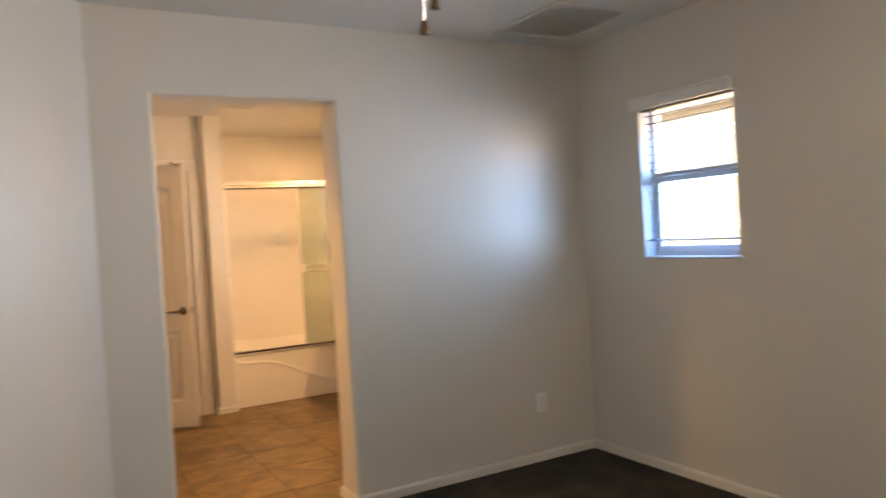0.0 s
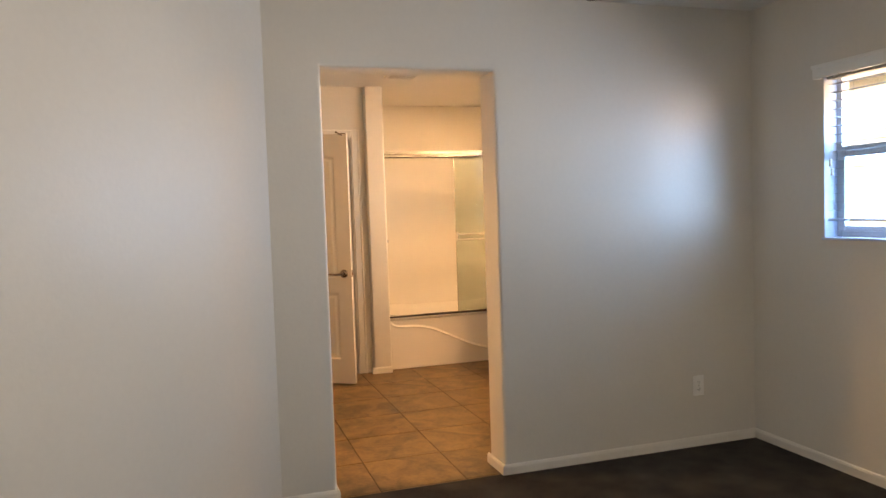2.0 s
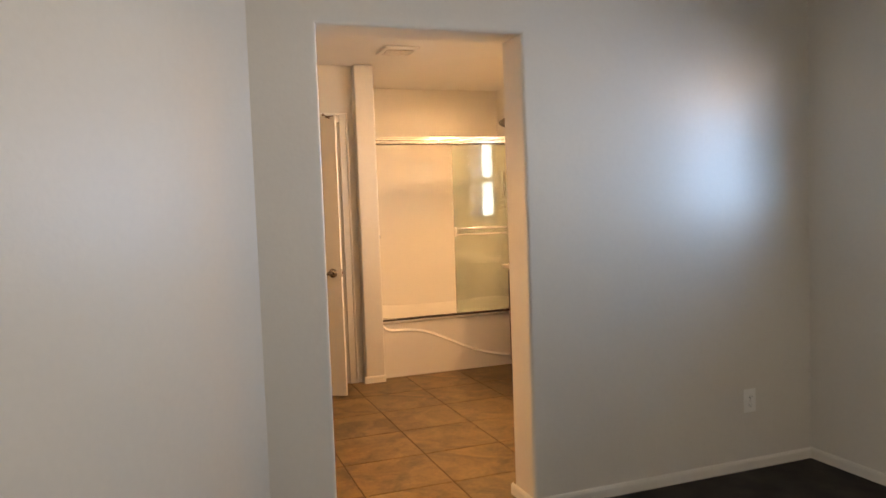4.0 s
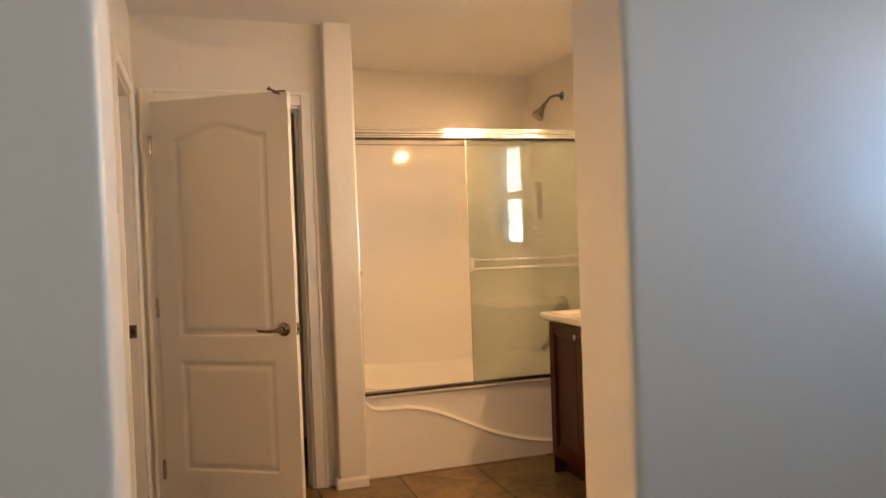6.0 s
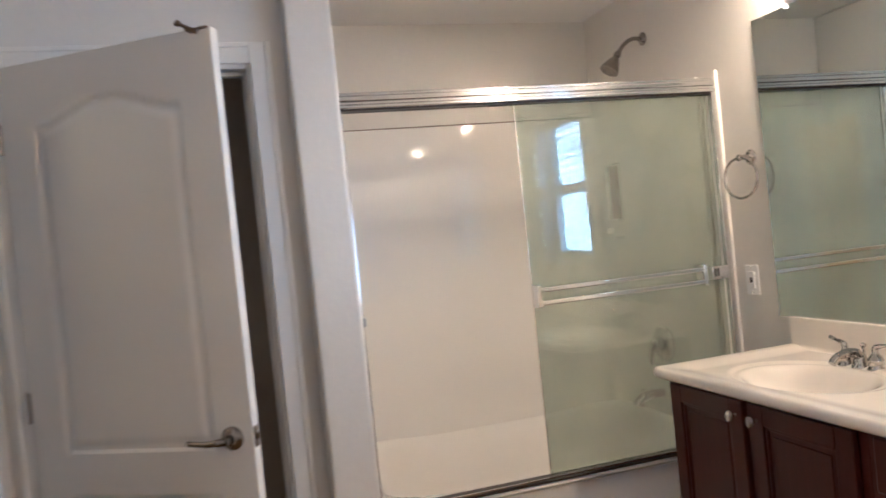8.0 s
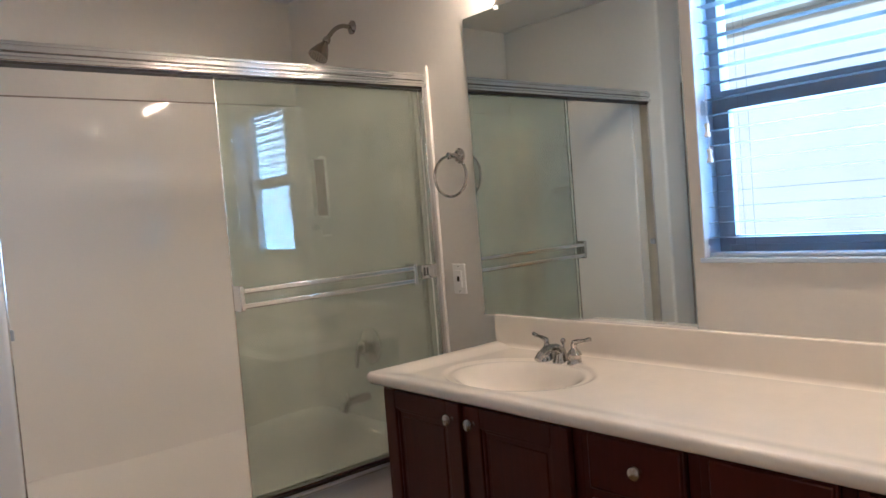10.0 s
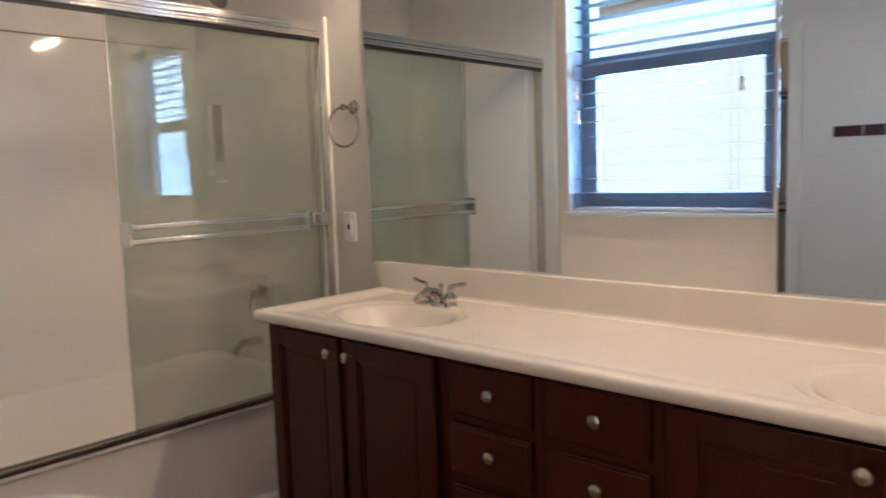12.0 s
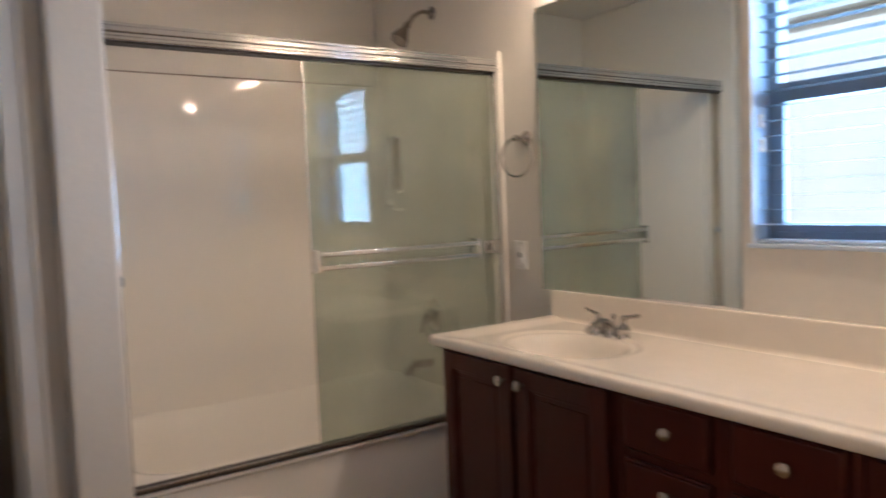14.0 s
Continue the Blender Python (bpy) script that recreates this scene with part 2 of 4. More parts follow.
def tube(bm, points, radius, sides=12):
    """A pipe through points; radius may be a list."""
    pts = [Vector(p) for p in points]
    rs = radius if isinstance(radius, (list, tuple)) else [radius] * len(pts)
    rings, up = [], None
    for i, p in enumerate(pts):
        d = (pts[min(i + 1, len(pts) - 1)] - pts[max(i - 1, 0)]).normalized()
        if up is None:
            up = d.orthogonal().normalized()
        up = (up - d * up.dot(d)).normalized()
        side = d.cross(up)
        rings.append([bm.verts.new(p + rs[i] * (math.cos(2 * math.pi * k / sides) * up + math.sin(2 * math.pi * k / sides) * side)) for k in range(sides)])
    for p, q in zip(rings, rings[1:]):
        for k in range(sides):
            bm.faces.new((p[k], p[(k + 1) % sides], q[(k + 1) % sides], q[k]))
    bm.faces.new(rings[0][::-1])
    bm.faces.new(rings[-1])
    return bm


def curve_points(points, n=8):
    """Smooth points through a few given ones (Catmull-Rom)."""
    p = [Vector(q) for q in points]
    p = [2 * p[0] - p[1]] + p + [2 * p[-1] - p[-2]]
    out = []
    for i in range(1, len(p) - 2):
        for k in range(n):
            t = k / n
            out.append(0.5 * (2 * p[i] + (p[i + 1] - p[i - 1]) * t + (2 * p[i - 1] - 5 * p[i] + 4 * p[i + 1] - p[i + 2]) * t * t
                              + (3 * p[i] - p[i - 1] - 3 * p[i + 1] + p[i + 2]) * t ** 3))
    return out + [p[-2]]


def mesh_of(name, bm, mat, smooth=False):
    bmesh.ops.recalc_face_normals(bm, faces=bm.faces)
    me = bpy.data.meshes.new(name)
    flat = bm.faces.layers.int.get("flat")
    round_faces = [not (flat and f[flat]) for f in bm.faces]
    if flat:
        bm.faces.layers.int.remove(flat)
    bm.to_mesh(me)
    bm.free()
    me.materials.append(mat)
    if smooth:
        me.set_sharp_from_angle(angle=radians(40))
        me.polygons.foreach_set("use_smooth", round_faces)
    return me


def part(name, bm, mat, parent, label="", smooth=True):
    """One mesh under a thing or a part."""
    ob = new(name, mesh_of(name, bm, mat, smooth))
    ob.parent = parent
    if label:
        ob["label"] = label
    return ob


def thing(name, at, label, category, group="", kind="", turn=0):
    """An Empty at a thing's base; its parts are given in its own axes."""
    ob = new(name)
    ob.matrix_world = pose(*at, 0, 0, turn)
    return tagged(ob, label, category, group, kind)


def solid(name, bm, mat, label, category, kind="", group="", smooth=True):
    return tagged(new(name, mesh_of(name, bm, mat, smooth)), label, category, group, kind)


def sheet(f, u0, u1, nu, v0, v1, nv):
    """A grid of points f(u, v)."""
    bm = bmesh.new()
    vs = [[bm.verts.new(f(u0 + (u1 - u0) * i / nu, v0 + (v1 - v0) * j / nv)) for j in range(nv + 1)] for i in range(nu + 1)]
    for i in range(nu):
        for j in range(nv):
            bm.faces.new((vs[i][j], vs[i + 1][j], vs[i + 1][j + 1], vs[i][j + 1]))
    return bm


def smooth_step(a, b, x):
    t = min(1, max(0, (x - a) / (b - a)))
    return t * t * (3 - 2 * t)


# ---------------------------------------------------------------- the large structure
H = 2.46                      # ceiling
BX = 0.0                     # bedroom's window wall
LW = -2.612                    # bathroom's left wall
DL, DR, DH = -2.464, -1.589, 2.080    # opening between bedroom and bathroom
CY = 2.75                     # wall with the hinged door
AL, AB = -1.523, 3.775          # tub alcove: left end, back
OPEN_H = 2.03


def walls(name, label, *rows, mat=PAINT):
    return solid(name, boxes(*rows), mat, label, "wall", "structure", smooth=False)


def doorway_wall():
    bm = bmesh.new()
    outline = [(-2.727, 0), (DL, 0), (DL, DH), (DR, DH), (DR, 0), (0.15, 0), (0.15, H), (-2.727, H)]
    f = bm.faces.new([bm.verts.new((x, 0, z)) for x, z in outline])
    r = bmesh.ops.extrude_face_region(bm, geom=[f])
    for v in r["geom"]:
        if isinstance(v, bmesh.types.BMVert):
            v.co.y = 0.205
    rim = []
    for e in bm.edges:
        a, b = e.verts
        if abs(a.co.y - b.co.y) < 1e-6 and all(DL - 0.001 < v.co.x < DR + 0.001 and v.co.z < DH + 0.001 for v in (a, b)) and not (a.co.z < 0.01 and b.co.z < 0.01):
            rim.append(e)
    bmesh.ops.bevel(bm, geom=rim, offset=0.020, segments=5, affect="EDGES", profile=0.5)
    return solid("wall_bedroom_north", bm, PAINT, "painted wall with a wide square-cut opening to the bathroom", "wall", "structure")


doorway_wall()
c45 = math.sqrt(0.5)
bm = boxes((0, 0, 0, 2.0, 0.12, H))
bm.transform(pose(-2.727, 0, 0, 0, 0, 225) @ pose(0, -0.12, 0))
solid("wall_bedroom_angled", bm, PAINT, "painted wall set at an angle beside the opening", "wall", "structure", smooth=False)


def holed_wall(name, label, x, thick, y0, y1, holes):
    """A wall along y in one piece, with openings given as (y0, y1, z0, z1)."""
    ys = sorted({y0, y1, *[v for h in holes for v in h[:2]]})
    zs = sorted({0, H, *[v for h in holes for v in h[2:]]})
    bm = bmesh.new()
    vs = {(y, z): bm.verts.new((x, y, z)) for y in ys for z in zs}
    for a, b in zip(ys, ys[1:]):
        for c, d in zip(zs, zs[1:]):
            if not any(h[0] <= a and b <= h[1] and h[2] <= c and d <= h[3] for h in holes):
                bm.faces.new((vs[a, c], vs[b, c], vs[b, d], vs[a, d]))
    bmesh.ops.delete(bm, geom=[v for v in bm.verts if not v.link_faces], context="VERTS")
    g = bmesh.ops.extrude_face_region(bm, geom=list(bm.faces))
    for v in g["geom"]:
        if isinstance(v, bmesh.types.BMVert):
            v.co.x += thick
    return solid(name, bm, PAINT, label, "wall", "structure", smooth=False)


WY0, WY1, WZ0, WZ1 = -1.140, -0.513, 1.180, 2.03
# The larger, southern opening is added out of view for the rear fill.
holed_wall("wall_bedroom_east", "painted outer wall with a small window", BX, 0.15, -5.0, 0, ((-4.1, -2.8, 1.18, 2.1), (WY0, WY1, WZ0, WZ1)))
walls("wall_bedroom_west", "plain painted wall behind the walker", (-4.25, -5.0, 0, -4.10, -1.35, H))
walls("wall_bedroom_south", "plain painted wall behind the walker's back", (-4.25, -5.15, 0, BX + 0.15, -5.0, H))
# bathroom
VY0, VY1, VZ0, VZ1 = 1.005, 1.612, 1.182, 2.035
holed_wall("wall_bath_east", "painted wall behind the vanity with a small window", 0, 0.15, 0.205, AB + 0.12, ((VY0, VY1, VZ0, VZ1),))
A0, A1, B0, B1 = 0.33, 1.000, 1.807, 2.515

holed_wall("wall_bath_west", "painted wall with two narrow doorways and a hook rack", LW, -0.12, 0.205, CY, ((A0, A1, 0, OPEN_H), (B0, B1, 0, OPEN_H)))
C0, C1 = -2.520, -1.792
walls("wall_bath_north", "painted wall holding the hinged panel door",
      (LW - 0.12, CY, 0, C0, CY + 0.12, H), (C1, CY, 0, -1.68, CY + 0.12, H), (C0, CY, OPEN_H, C1, CY + 0.12, H))
bm = boxes((-1.68, 2.678, 0, AL, AB, H), bevel=0.014, segments=4)
solid("wall_tub_end", bm, PAINT, "painted end wall beside the tub with rounded corners", "wall", "structure")
walls("wall_tub_back", "painted wall above the tub surround", (-1.68, AB, 0, 0, AB + 0.12, H))
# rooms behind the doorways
walls("wall_side_rooms", "plain walls of the closet and side room, coloured dim brown",
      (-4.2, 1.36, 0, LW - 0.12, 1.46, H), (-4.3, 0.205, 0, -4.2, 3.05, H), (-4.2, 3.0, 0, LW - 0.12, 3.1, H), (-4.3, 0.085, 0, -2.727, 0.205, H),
      (LW - 0.12, CY + 0.12, 0, LW - 0.02, AB, H), (LW - 0.12, AB, 0, -1.68, AB + 0.1, H), mat=DIM_WALL)
tagged(new("ceiling", mesh_of("ceiling", boxes((-4.4, -5.2, H, 0.2, 4.0, H + 0.1)), CEIL)), "white textured plaster ceiling", "ceiling", kind="structure")
tagged(new("floor_carpet", mesh_of("floor_carpet", boxes((-4.3, -5.2, -0.06, 0.2, 0.01, 0.0)), CARPET)), "dark brown cut-pile carpet on the bedroom floor", "carpet", kind="structure")
FLOOR = tagged(new("floor_bath", mesh_of("floor_bath", boxes((-4.3, 0.01, -0.06, 0.2, 3.95, -0.004)), GROUT)), "square tan ceramic tiles with dark grout", "floor", kind="structure")


def base_board(name, a, b, h=0.053, t=0.012):
    """A skirting board along the foot of a wall from a to b; the room lies to the left of that line."""
    a, b = Vector((*a, 0)), Vector((*b, 0))
    d = b - a
    bm = bmesh.new()
    prof = [(0, 0), (t, 0), (t, h - 0.014), (t - 0.004, h - 0.004), (t - 0.009, h), (0, h)]
    side = Vector((-d.y, d.x, 0)).normalized()
    ends = [[bm.verts.new(p + side * u + Vector((0, 0, w))) for u, w in prof] for p in (a, b)]
    for k in range(len(prof)):
        j = (k + 1) % len(prof)
        bm.faces.new((ends[0][k], ends[0][j], ends[1][j], ends[1][k]))
    bm.faces.new(ends[0])
    bm.faces.new(ends[1][::-1])
    return tagged(new(name, mesh_of(name, bm, TRIM)), "white painted baseboard along the foot of the wall", "baseboard", kind="structure")


e = 0.0015
base_board("baseboard_north", (BX, -e), (DR - 0.002, -e))
base_board("baseboard_north_left", (DL + 0.002, -e), (-2.727, -e))
base_board("baseboard_angled", (-2.729, -e), (-2.729 - 1.95 * c45, -1.95 * c45))
base_board("baseboard_east", (BX - e, -5.0), (BX - e, 0))
base_board("baseboard_jamb_right", (DR - e, -0.012), (DR - e, 0.217))
base_board("baseboard_jamb_left", (DL + e, 0.217), (DL + e, -0.012))
base_board("baseboard_west", (LW + e, B0 - 0.068), (LW + e, A1 + 0.068))
base_board("baseboard_tub_end", (AL - 0.0, 2.678 - e), (-1.692, 2.678 - e))
base_board("baseboard_tub_end_side", (-1.68 - e, 2.666), (-1.68 - e, CY - 0.02))


def casing(name, at, turn, width, height=OPEN_H, depth=0.12, label="white painted door casing round an opening"):
    """Trim round an opening: x along the wall from 0 to width, the room at -y, the wall's face at y 0."""
    ob = thing(name, at, label, "door casing", kind="structure", turn=turn)
    w, t = 0.066, 0.016
    for nm, r in (("left_casing", (-w, -t, 0, 0.004, -0.001, height + w)), ("right_casing", (width - 0.004, -t, 0, width + w, -0.001, height + w)),
                  ("head_casing", (0.004, -t, height - 0.004, width - 0.004, -0.001, height + w))):
        bm = boxes(r, bevel=0.004)
        x0, y0, z0, x1, y1, z1 = r
        if nm == "head_casing":
            box(bm, x0, -t - 0.006, z1 - 0.018, x1, -t + 0.004, z1 - 0.002, 0.003)
        else:
            o = x0 + 0.002 if nm == "left_casing" else x1 - 0.018
            box(bm, o, -t - 0.006, 0, o + 0.016, -t + 0.004, z1 - 0.002, 0.003)
        part(nm, bm, TRIM, ob)
    j = 0.018
    for nm, r in (("left_jamb", (0.0, 0.0, 0, j, depth, height)), ("right_jamb", (width - j, 0.0, 0, width, depth, height)), ("head_jamb", (j, 0.0, height - j, width - j, depth, height))):
        part(nm, boxes(r, bevel=0.002), TRIM, ob)
    s = 0.012
    for nm, r in (("left_stop", (j, 0.045, 0, j + s, 0.08, height - j)), ("right_stop", (width - j - s, 0.045, 0, width - j, 0.08, height - j)),
                  ("head_stop", (j + s, 0.045, height - j - s, width - j - s, 0.08, height - j))):
        part(nm, boxes(r, bevel=0.002), TRIM, ob)
    return ob


def strike(ob, x, y, z, m=BRONZE):
    plate = part("strike_plate", boxes((x - 0.0015, y - 0.016, z - 0.03, x + 0.0015, y + 0.016, z + 0.03), bevel=0.001), m, ob, "bronze strike plate")
    part("strike_hole", boxes((x - 0.003, y - 0.007, z - 0.012, x + 0.003, y + 0.007, z + 0.012)), DARK, plate)


ca = casing("door_casing_side_room", (LW, A0, 0), 90, A1 - A0)
strike(ca, A1 - A0 - 0.0195, 0.025, 0.93)
cb = casing("door_casing_closet", (LW, B0, 0), 90, B1 - B0)
strike(cb, B1 - B0 - 0.0195, 0.025, 0.93)
casing("door_casing_panel_door", (C0, CY, 0), 0, C1 - C0)


# ---------------------------------------------------------------- windows
def window(name, x, y0, y1, z0, z1, label, slats_to, slat_mat, slat_colour, frame_mat):
    """A single-hung window in an outer wall whose room face is at x, with its drywall return."""
    ob = thing(name, (x, (y0 + y1) / 2, z0), label, "window", kind="structure")
    w, h = (y1 - y0) / 2, z1 - z0
    fx, fd, fw = 0.085, 0.05, 0.032
    bm = boxes((fx, -w, 0, fx + fd, -w + fw, h), (fx, w - fw, 0, fx + fd, w, h), (fx, -w + fw, 0, fx + fd, w - fw, fw), (fx, -w + fw, h - fw, fx + fd, w - fw, h), bevel=0.003)
    part("window_frame", bm, frame_mat, ob, "grey metal window frame")
    mz = h * 0.51
    part("meeting_rail", boxes((fx - 0.004, -w + fw, mz - 0.028, fx + fd - 0.006, w - fw, mz + 0.028), bevel=0.003), frame_mat, ob)
    part("lower_sash", boxes((fx - 0.006, -w + fw, fw, fx + 0.018, -w + fw + 0.022, mz - 0.028), (fx - 0.006, w - fw - 0.022, fw, fx + 0.018, w - fw, mz - 0.028),
                             (fx - 0.006, -w + fw + 0.022, fw, fx + 0.018, w - fw - 0.022, fw + 0.026), bevel=0.002), frame_mat, ob)
    for nm, a, b, px in (("lower_pane", fw, mz - 0.02, fx + 0.005), ("upper_pane", mz + 0.02, h - fw, fx + 0.032)):
        p = part(nm, boxes((px, -w + fw - 0.006, a - 0.004, px + 0.004, w - fw + 0.006, b + 0.004)), PANE, ob, "clear glass pane")
        p.visible_shadow = False
    part("window_sill", boxes((-0.007, -w - 0.010, -0.011, fx, w + 0.010, 0.002), bevel=0.003), SKYLIT_SILL, ob, "white sill tinted blue as if skylit")
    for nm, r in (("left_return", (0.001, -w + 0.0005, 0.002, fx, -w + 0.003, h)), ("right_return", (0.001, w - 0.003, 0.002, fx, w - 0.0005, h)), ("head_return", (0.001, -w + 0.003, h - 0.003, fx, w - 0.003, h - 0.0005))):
        part(nm, boxes(r), SKYLIT_SILL, ob)
    # venetian blind
    bl = thing("window_blind", (x + 0.042, (y0 + y1) / 2, z0), slat_colour + " horizontal slat blind darkened as if backlit, its slats open in the window", "blind")
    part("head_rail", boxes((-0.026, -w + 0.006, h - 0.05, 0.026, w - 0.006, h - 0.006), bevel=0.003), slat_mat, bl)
    pitch, k = 0.0425, 0
    z = h - 0.075
    sl = None
    while z > slats_to + 0.03:
        if sl is None:
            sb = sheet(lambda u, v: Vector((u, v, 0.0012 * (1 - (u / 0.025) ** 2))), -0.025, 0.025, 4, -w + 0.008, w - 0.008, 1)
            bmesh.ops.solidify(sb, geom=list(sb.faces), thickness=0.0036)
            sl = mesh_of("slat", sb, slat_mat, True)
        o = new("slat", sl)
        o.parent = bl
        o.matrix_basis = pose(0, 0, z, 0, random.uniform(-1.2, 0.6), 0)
        z -= pitch
    part("bottom_rail", boxes((-0.025, -w + 0.008, slats_to, 0.025, w - 0.008, slats_to + 0.011), bevel=0.004), SKYLIT_SILL, bl)
    for cy in (-w * 0.62, w * 0.62):
        for cx in (-0.027, 0.027):
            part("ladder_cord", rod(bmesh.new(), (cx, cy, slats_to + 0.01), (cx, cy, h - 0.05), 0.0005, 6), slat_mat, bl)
    return ob, bl, w, h


win_1, blind_1, w1, h1 = window("window_1", BX, WY0, WY1, WZ0, WZ1, "small bedroom window with a pale grey frame and bright daylight", 0.085, BLIND_BACKLIT, "white", FRAME_LIGHT)
win_2, blind_2, w2, h2 = window("window_2", 0, VY0, VY1, VZ0, VZ1, "small bathroom window above the vanity with a grey frame", 0.003, BLIND_BACKLIT, "white", FRAME)


def pull_tassels(bl, places, length):
    for i, (cy, cz) in enumerate(places):
        bm = bmesh.new()
        lathe(bm, pose(-0.034, cy, cz), [(0, 0), (0.009, 0.0), (0.0085, 0.007), (0.0048, 0.017), (0.0052, 0.024), (0.0078, 0.031), (0.007, 0.036), (0, 0.037)], 12)
        rod(bm, (-0.034, cy, cz + 0.034), (-0.034, cy, length), 0.0006, 6)
        # Tassels on the far side are greyed: backlit shade put into their colour.
        part("cord_tassel", bm, PLASTIC if cy > 0 else FRAME, bl, "white cord tassel" if cy > 0 else "cord tassel greyed as if backlit")


pull_tassels(blind_1, ((w1 - 0.035, 0.36), (w1 - 0.045, 0.315)), h1 - 0.05)
pull_tassels(blind_2, ((w2 - 0.028, 0.335), (w2 - 0.031, 0.265), (-w2 + 0.085, 0.315)), h2 - 0.05)
# valance on the bedroom blind, proud of the wall
va = thing("blind_valance", (BX, (WY0 + WY1) / 2, WZ1 - 0.048), "white moulded valance across the top of the bedroom window", "valance")
bm = boxes((-0.055, -w1 - 0.016, 0, -0.040, w1 + 0.016, 0.068), (-0.041, -w1 - 0.016, 0.002, -0.001, -w1 - 0.004, 0.066), (-0.041, w1 + 0.004, 0.002, -0.001, w1 + 0.016, 0.066),
           (-0.062, -w1 - 0.020, 0.050, -0.050, w1 + 0.020, 0.068), bevel=0.004)
part("valance_board", bm, PLASTIC, va)


# ---------------------------------------------------------------- tub and shower
def bathtub():
    ob = thing("bathtub", (AL, 2.757, 0), "cream acrylic bathtub with a curved ridge across its apron", "bathtub")
    W = -AL - 0.004
    D = AB - 2.757

    def ridge(x):
        """Height of the moulded wave along the apron."""
        pts = ((0.0, 0.437), (0.03, 0.418), (0.07, 0.402), (0.128, 0.394), (0.25, 0.389), (0.372, 0.365), (0.48, 0.323), (0.59, 0.272), (0.752, 0.196), (0.952, 0.131), (1.2, 0.09), (1.5, 0.07))
        for i in range(len(pts) - 1):
            (a, za), (b, zb) = pts[i], pts[i + 1]
            if x <= b:
                (p, zp), (q, zq) = pts[max(i - 1, 0)], pts[min(i + 2, len(pts) - 1)]
                ma, mb = (zb - zp) / (b - p) * (b - a), (zq - za) / (q - a) * (b - a)
                t = (x - a) / (b - a)
                return (2 * t ** 3 - 3 * t * t + 1) * za + (t ** 3 - 2 * t * t + t) * ma + (3 * t * t - 2 * t ** 3) * zb + (t ** 3 - t * t) * mb
        return pts[-1][1]

    def apron(x, z):
        y = 0.004 + 0.004 * (1 - z / 0.46)
        d = z - ridge(x) + 0.020 * smooth_step(0.0, 0.06, x)
        y += 0.016 * smooth_step(-0.008, 0.010, d) - 0.011 * math.exp(-(d / 0.007) ** 2)
        y -= 0.020 * smooth_step(0.428, 0.446, z) - 0.008 * smooth_step(0.448, 0.458, z)
        return Vector((x, y, z))
    bm = sheet(apron, 0.004, W, 150, 0.002, 0.458, 190)
    part("apron", bm, ACRYLIC, ob)

    def basin(x, y):
        rim = 0.458
        u = abs(x - W / 2) / (W / 2 - 0.04)
        v = abs((y - D * 0.5 - 0.012) / (D * 0.5 - (0.030 if y > D * 0.5 else 0.085)))
        r = (u ** 5 + v ** 5) ** 0.2
        return Vector((x, y, rim - 0.33 * smooth_step(1.0, 0.72, r)))
    part("basin", sheet(basin, 0.004, W, 60, 0.0, D - 0.01, 50), ACRYLIC, ob)
    dr = bmesh.new()
    lathe(dr, pose(W - 0.22, D * 0.5, 0.129), [(0.0, 0.004), (0.03, 0.004), (0.035, 0.0)], 20)
    part("drain", dr, CHROME, ob, "chrome drain")
    return ob


bathtub()


def tub_surround():
    ob = thing("tub_surround", (AL, 2.757, 0.46), "cream moulded acrylic tub surround on three walls", "tub surround", kind="structure")
    W, D, T = -AL, AB - 2.757, 1.485
    s = 0.035
    part("back_panel", boxes((0.003, D - s, -0.10, W - 0.003, D - 0.002, T), bevel=0.004, segments=3), ACRYLIC, ob)
    part("caulk_line", boxes((0.003, D - s + 0.001, T + 0.0005, W - 0.003, D - 0.0015, T + 0.006)), CAULK, ob, "dark aged caulk line")
    part("left_panel", boxes((0.002, 0.10, -0.05, 0.022, D - s, T), bevel=0.006), ACRYLIC, ob)
    part("right_panel", boxes((W - 0.022, 0.10, -0.05, W - 0.002, D - s, T), bevel=0.006), ACRYLIC, ob)
    for i in (0, 1):
        x = 0.022 if i == 0 else W - 0.022
        sg = 1 if i == 0 else -1
        bm = sheet(lambda a, z: Vector((x + sg * 0.07 * (1 - math.sin(a)), D - s - 0.07 * (1 - math.cos(a)), z)), 0, math.pi / 2, 8, -0.10, T - 0.004, 1)
        part("corner_cove", bm, ACRYLIC, ob)
    # moulded shelf column with a soap dish on the plumbing wall
    x = W - 0.022
    ca = part("shelf_niche", boxes((x - 0.006, D - 0.262, 0.93, x + 0.004, D - 0.250, 1.22), (x - 0.030, D - 0.165, 0.93, x + 0.004, D - 0.155, 1.22),
                                   (x - 0.030, D - 0.245, 0.93, x + 0.004, D - 0.165, 0.942), (x - 0.030, D - 0.245, 1.208, x + 0.004, D - 0.165, 1.22), bevel=0.003), ACRYLIC, ob)
    # Brown back inside cream acrylic: the niche's shade is put into its colour.
    part("niche_back", boxes((x - 0.006, D - 0.245, 0.942, x + 0.002, D - 0.165, 1.208)), SHELF_AND_SHADE, ca)
    part("soap_dish", boxes((x - 0.055, D - 0.258, 0.84, x + 0.004, D - 0.152, 0.852), (x - 0.055, D - 0.258, 0.852, x - 0.046, D - 0.152, 0.874), (x - 0.046, D - 0.160, 0.852, x, D - 0.152, 0.90), bevel=0.003), ACRYLIC, ob)
    return ob


tub_surround()


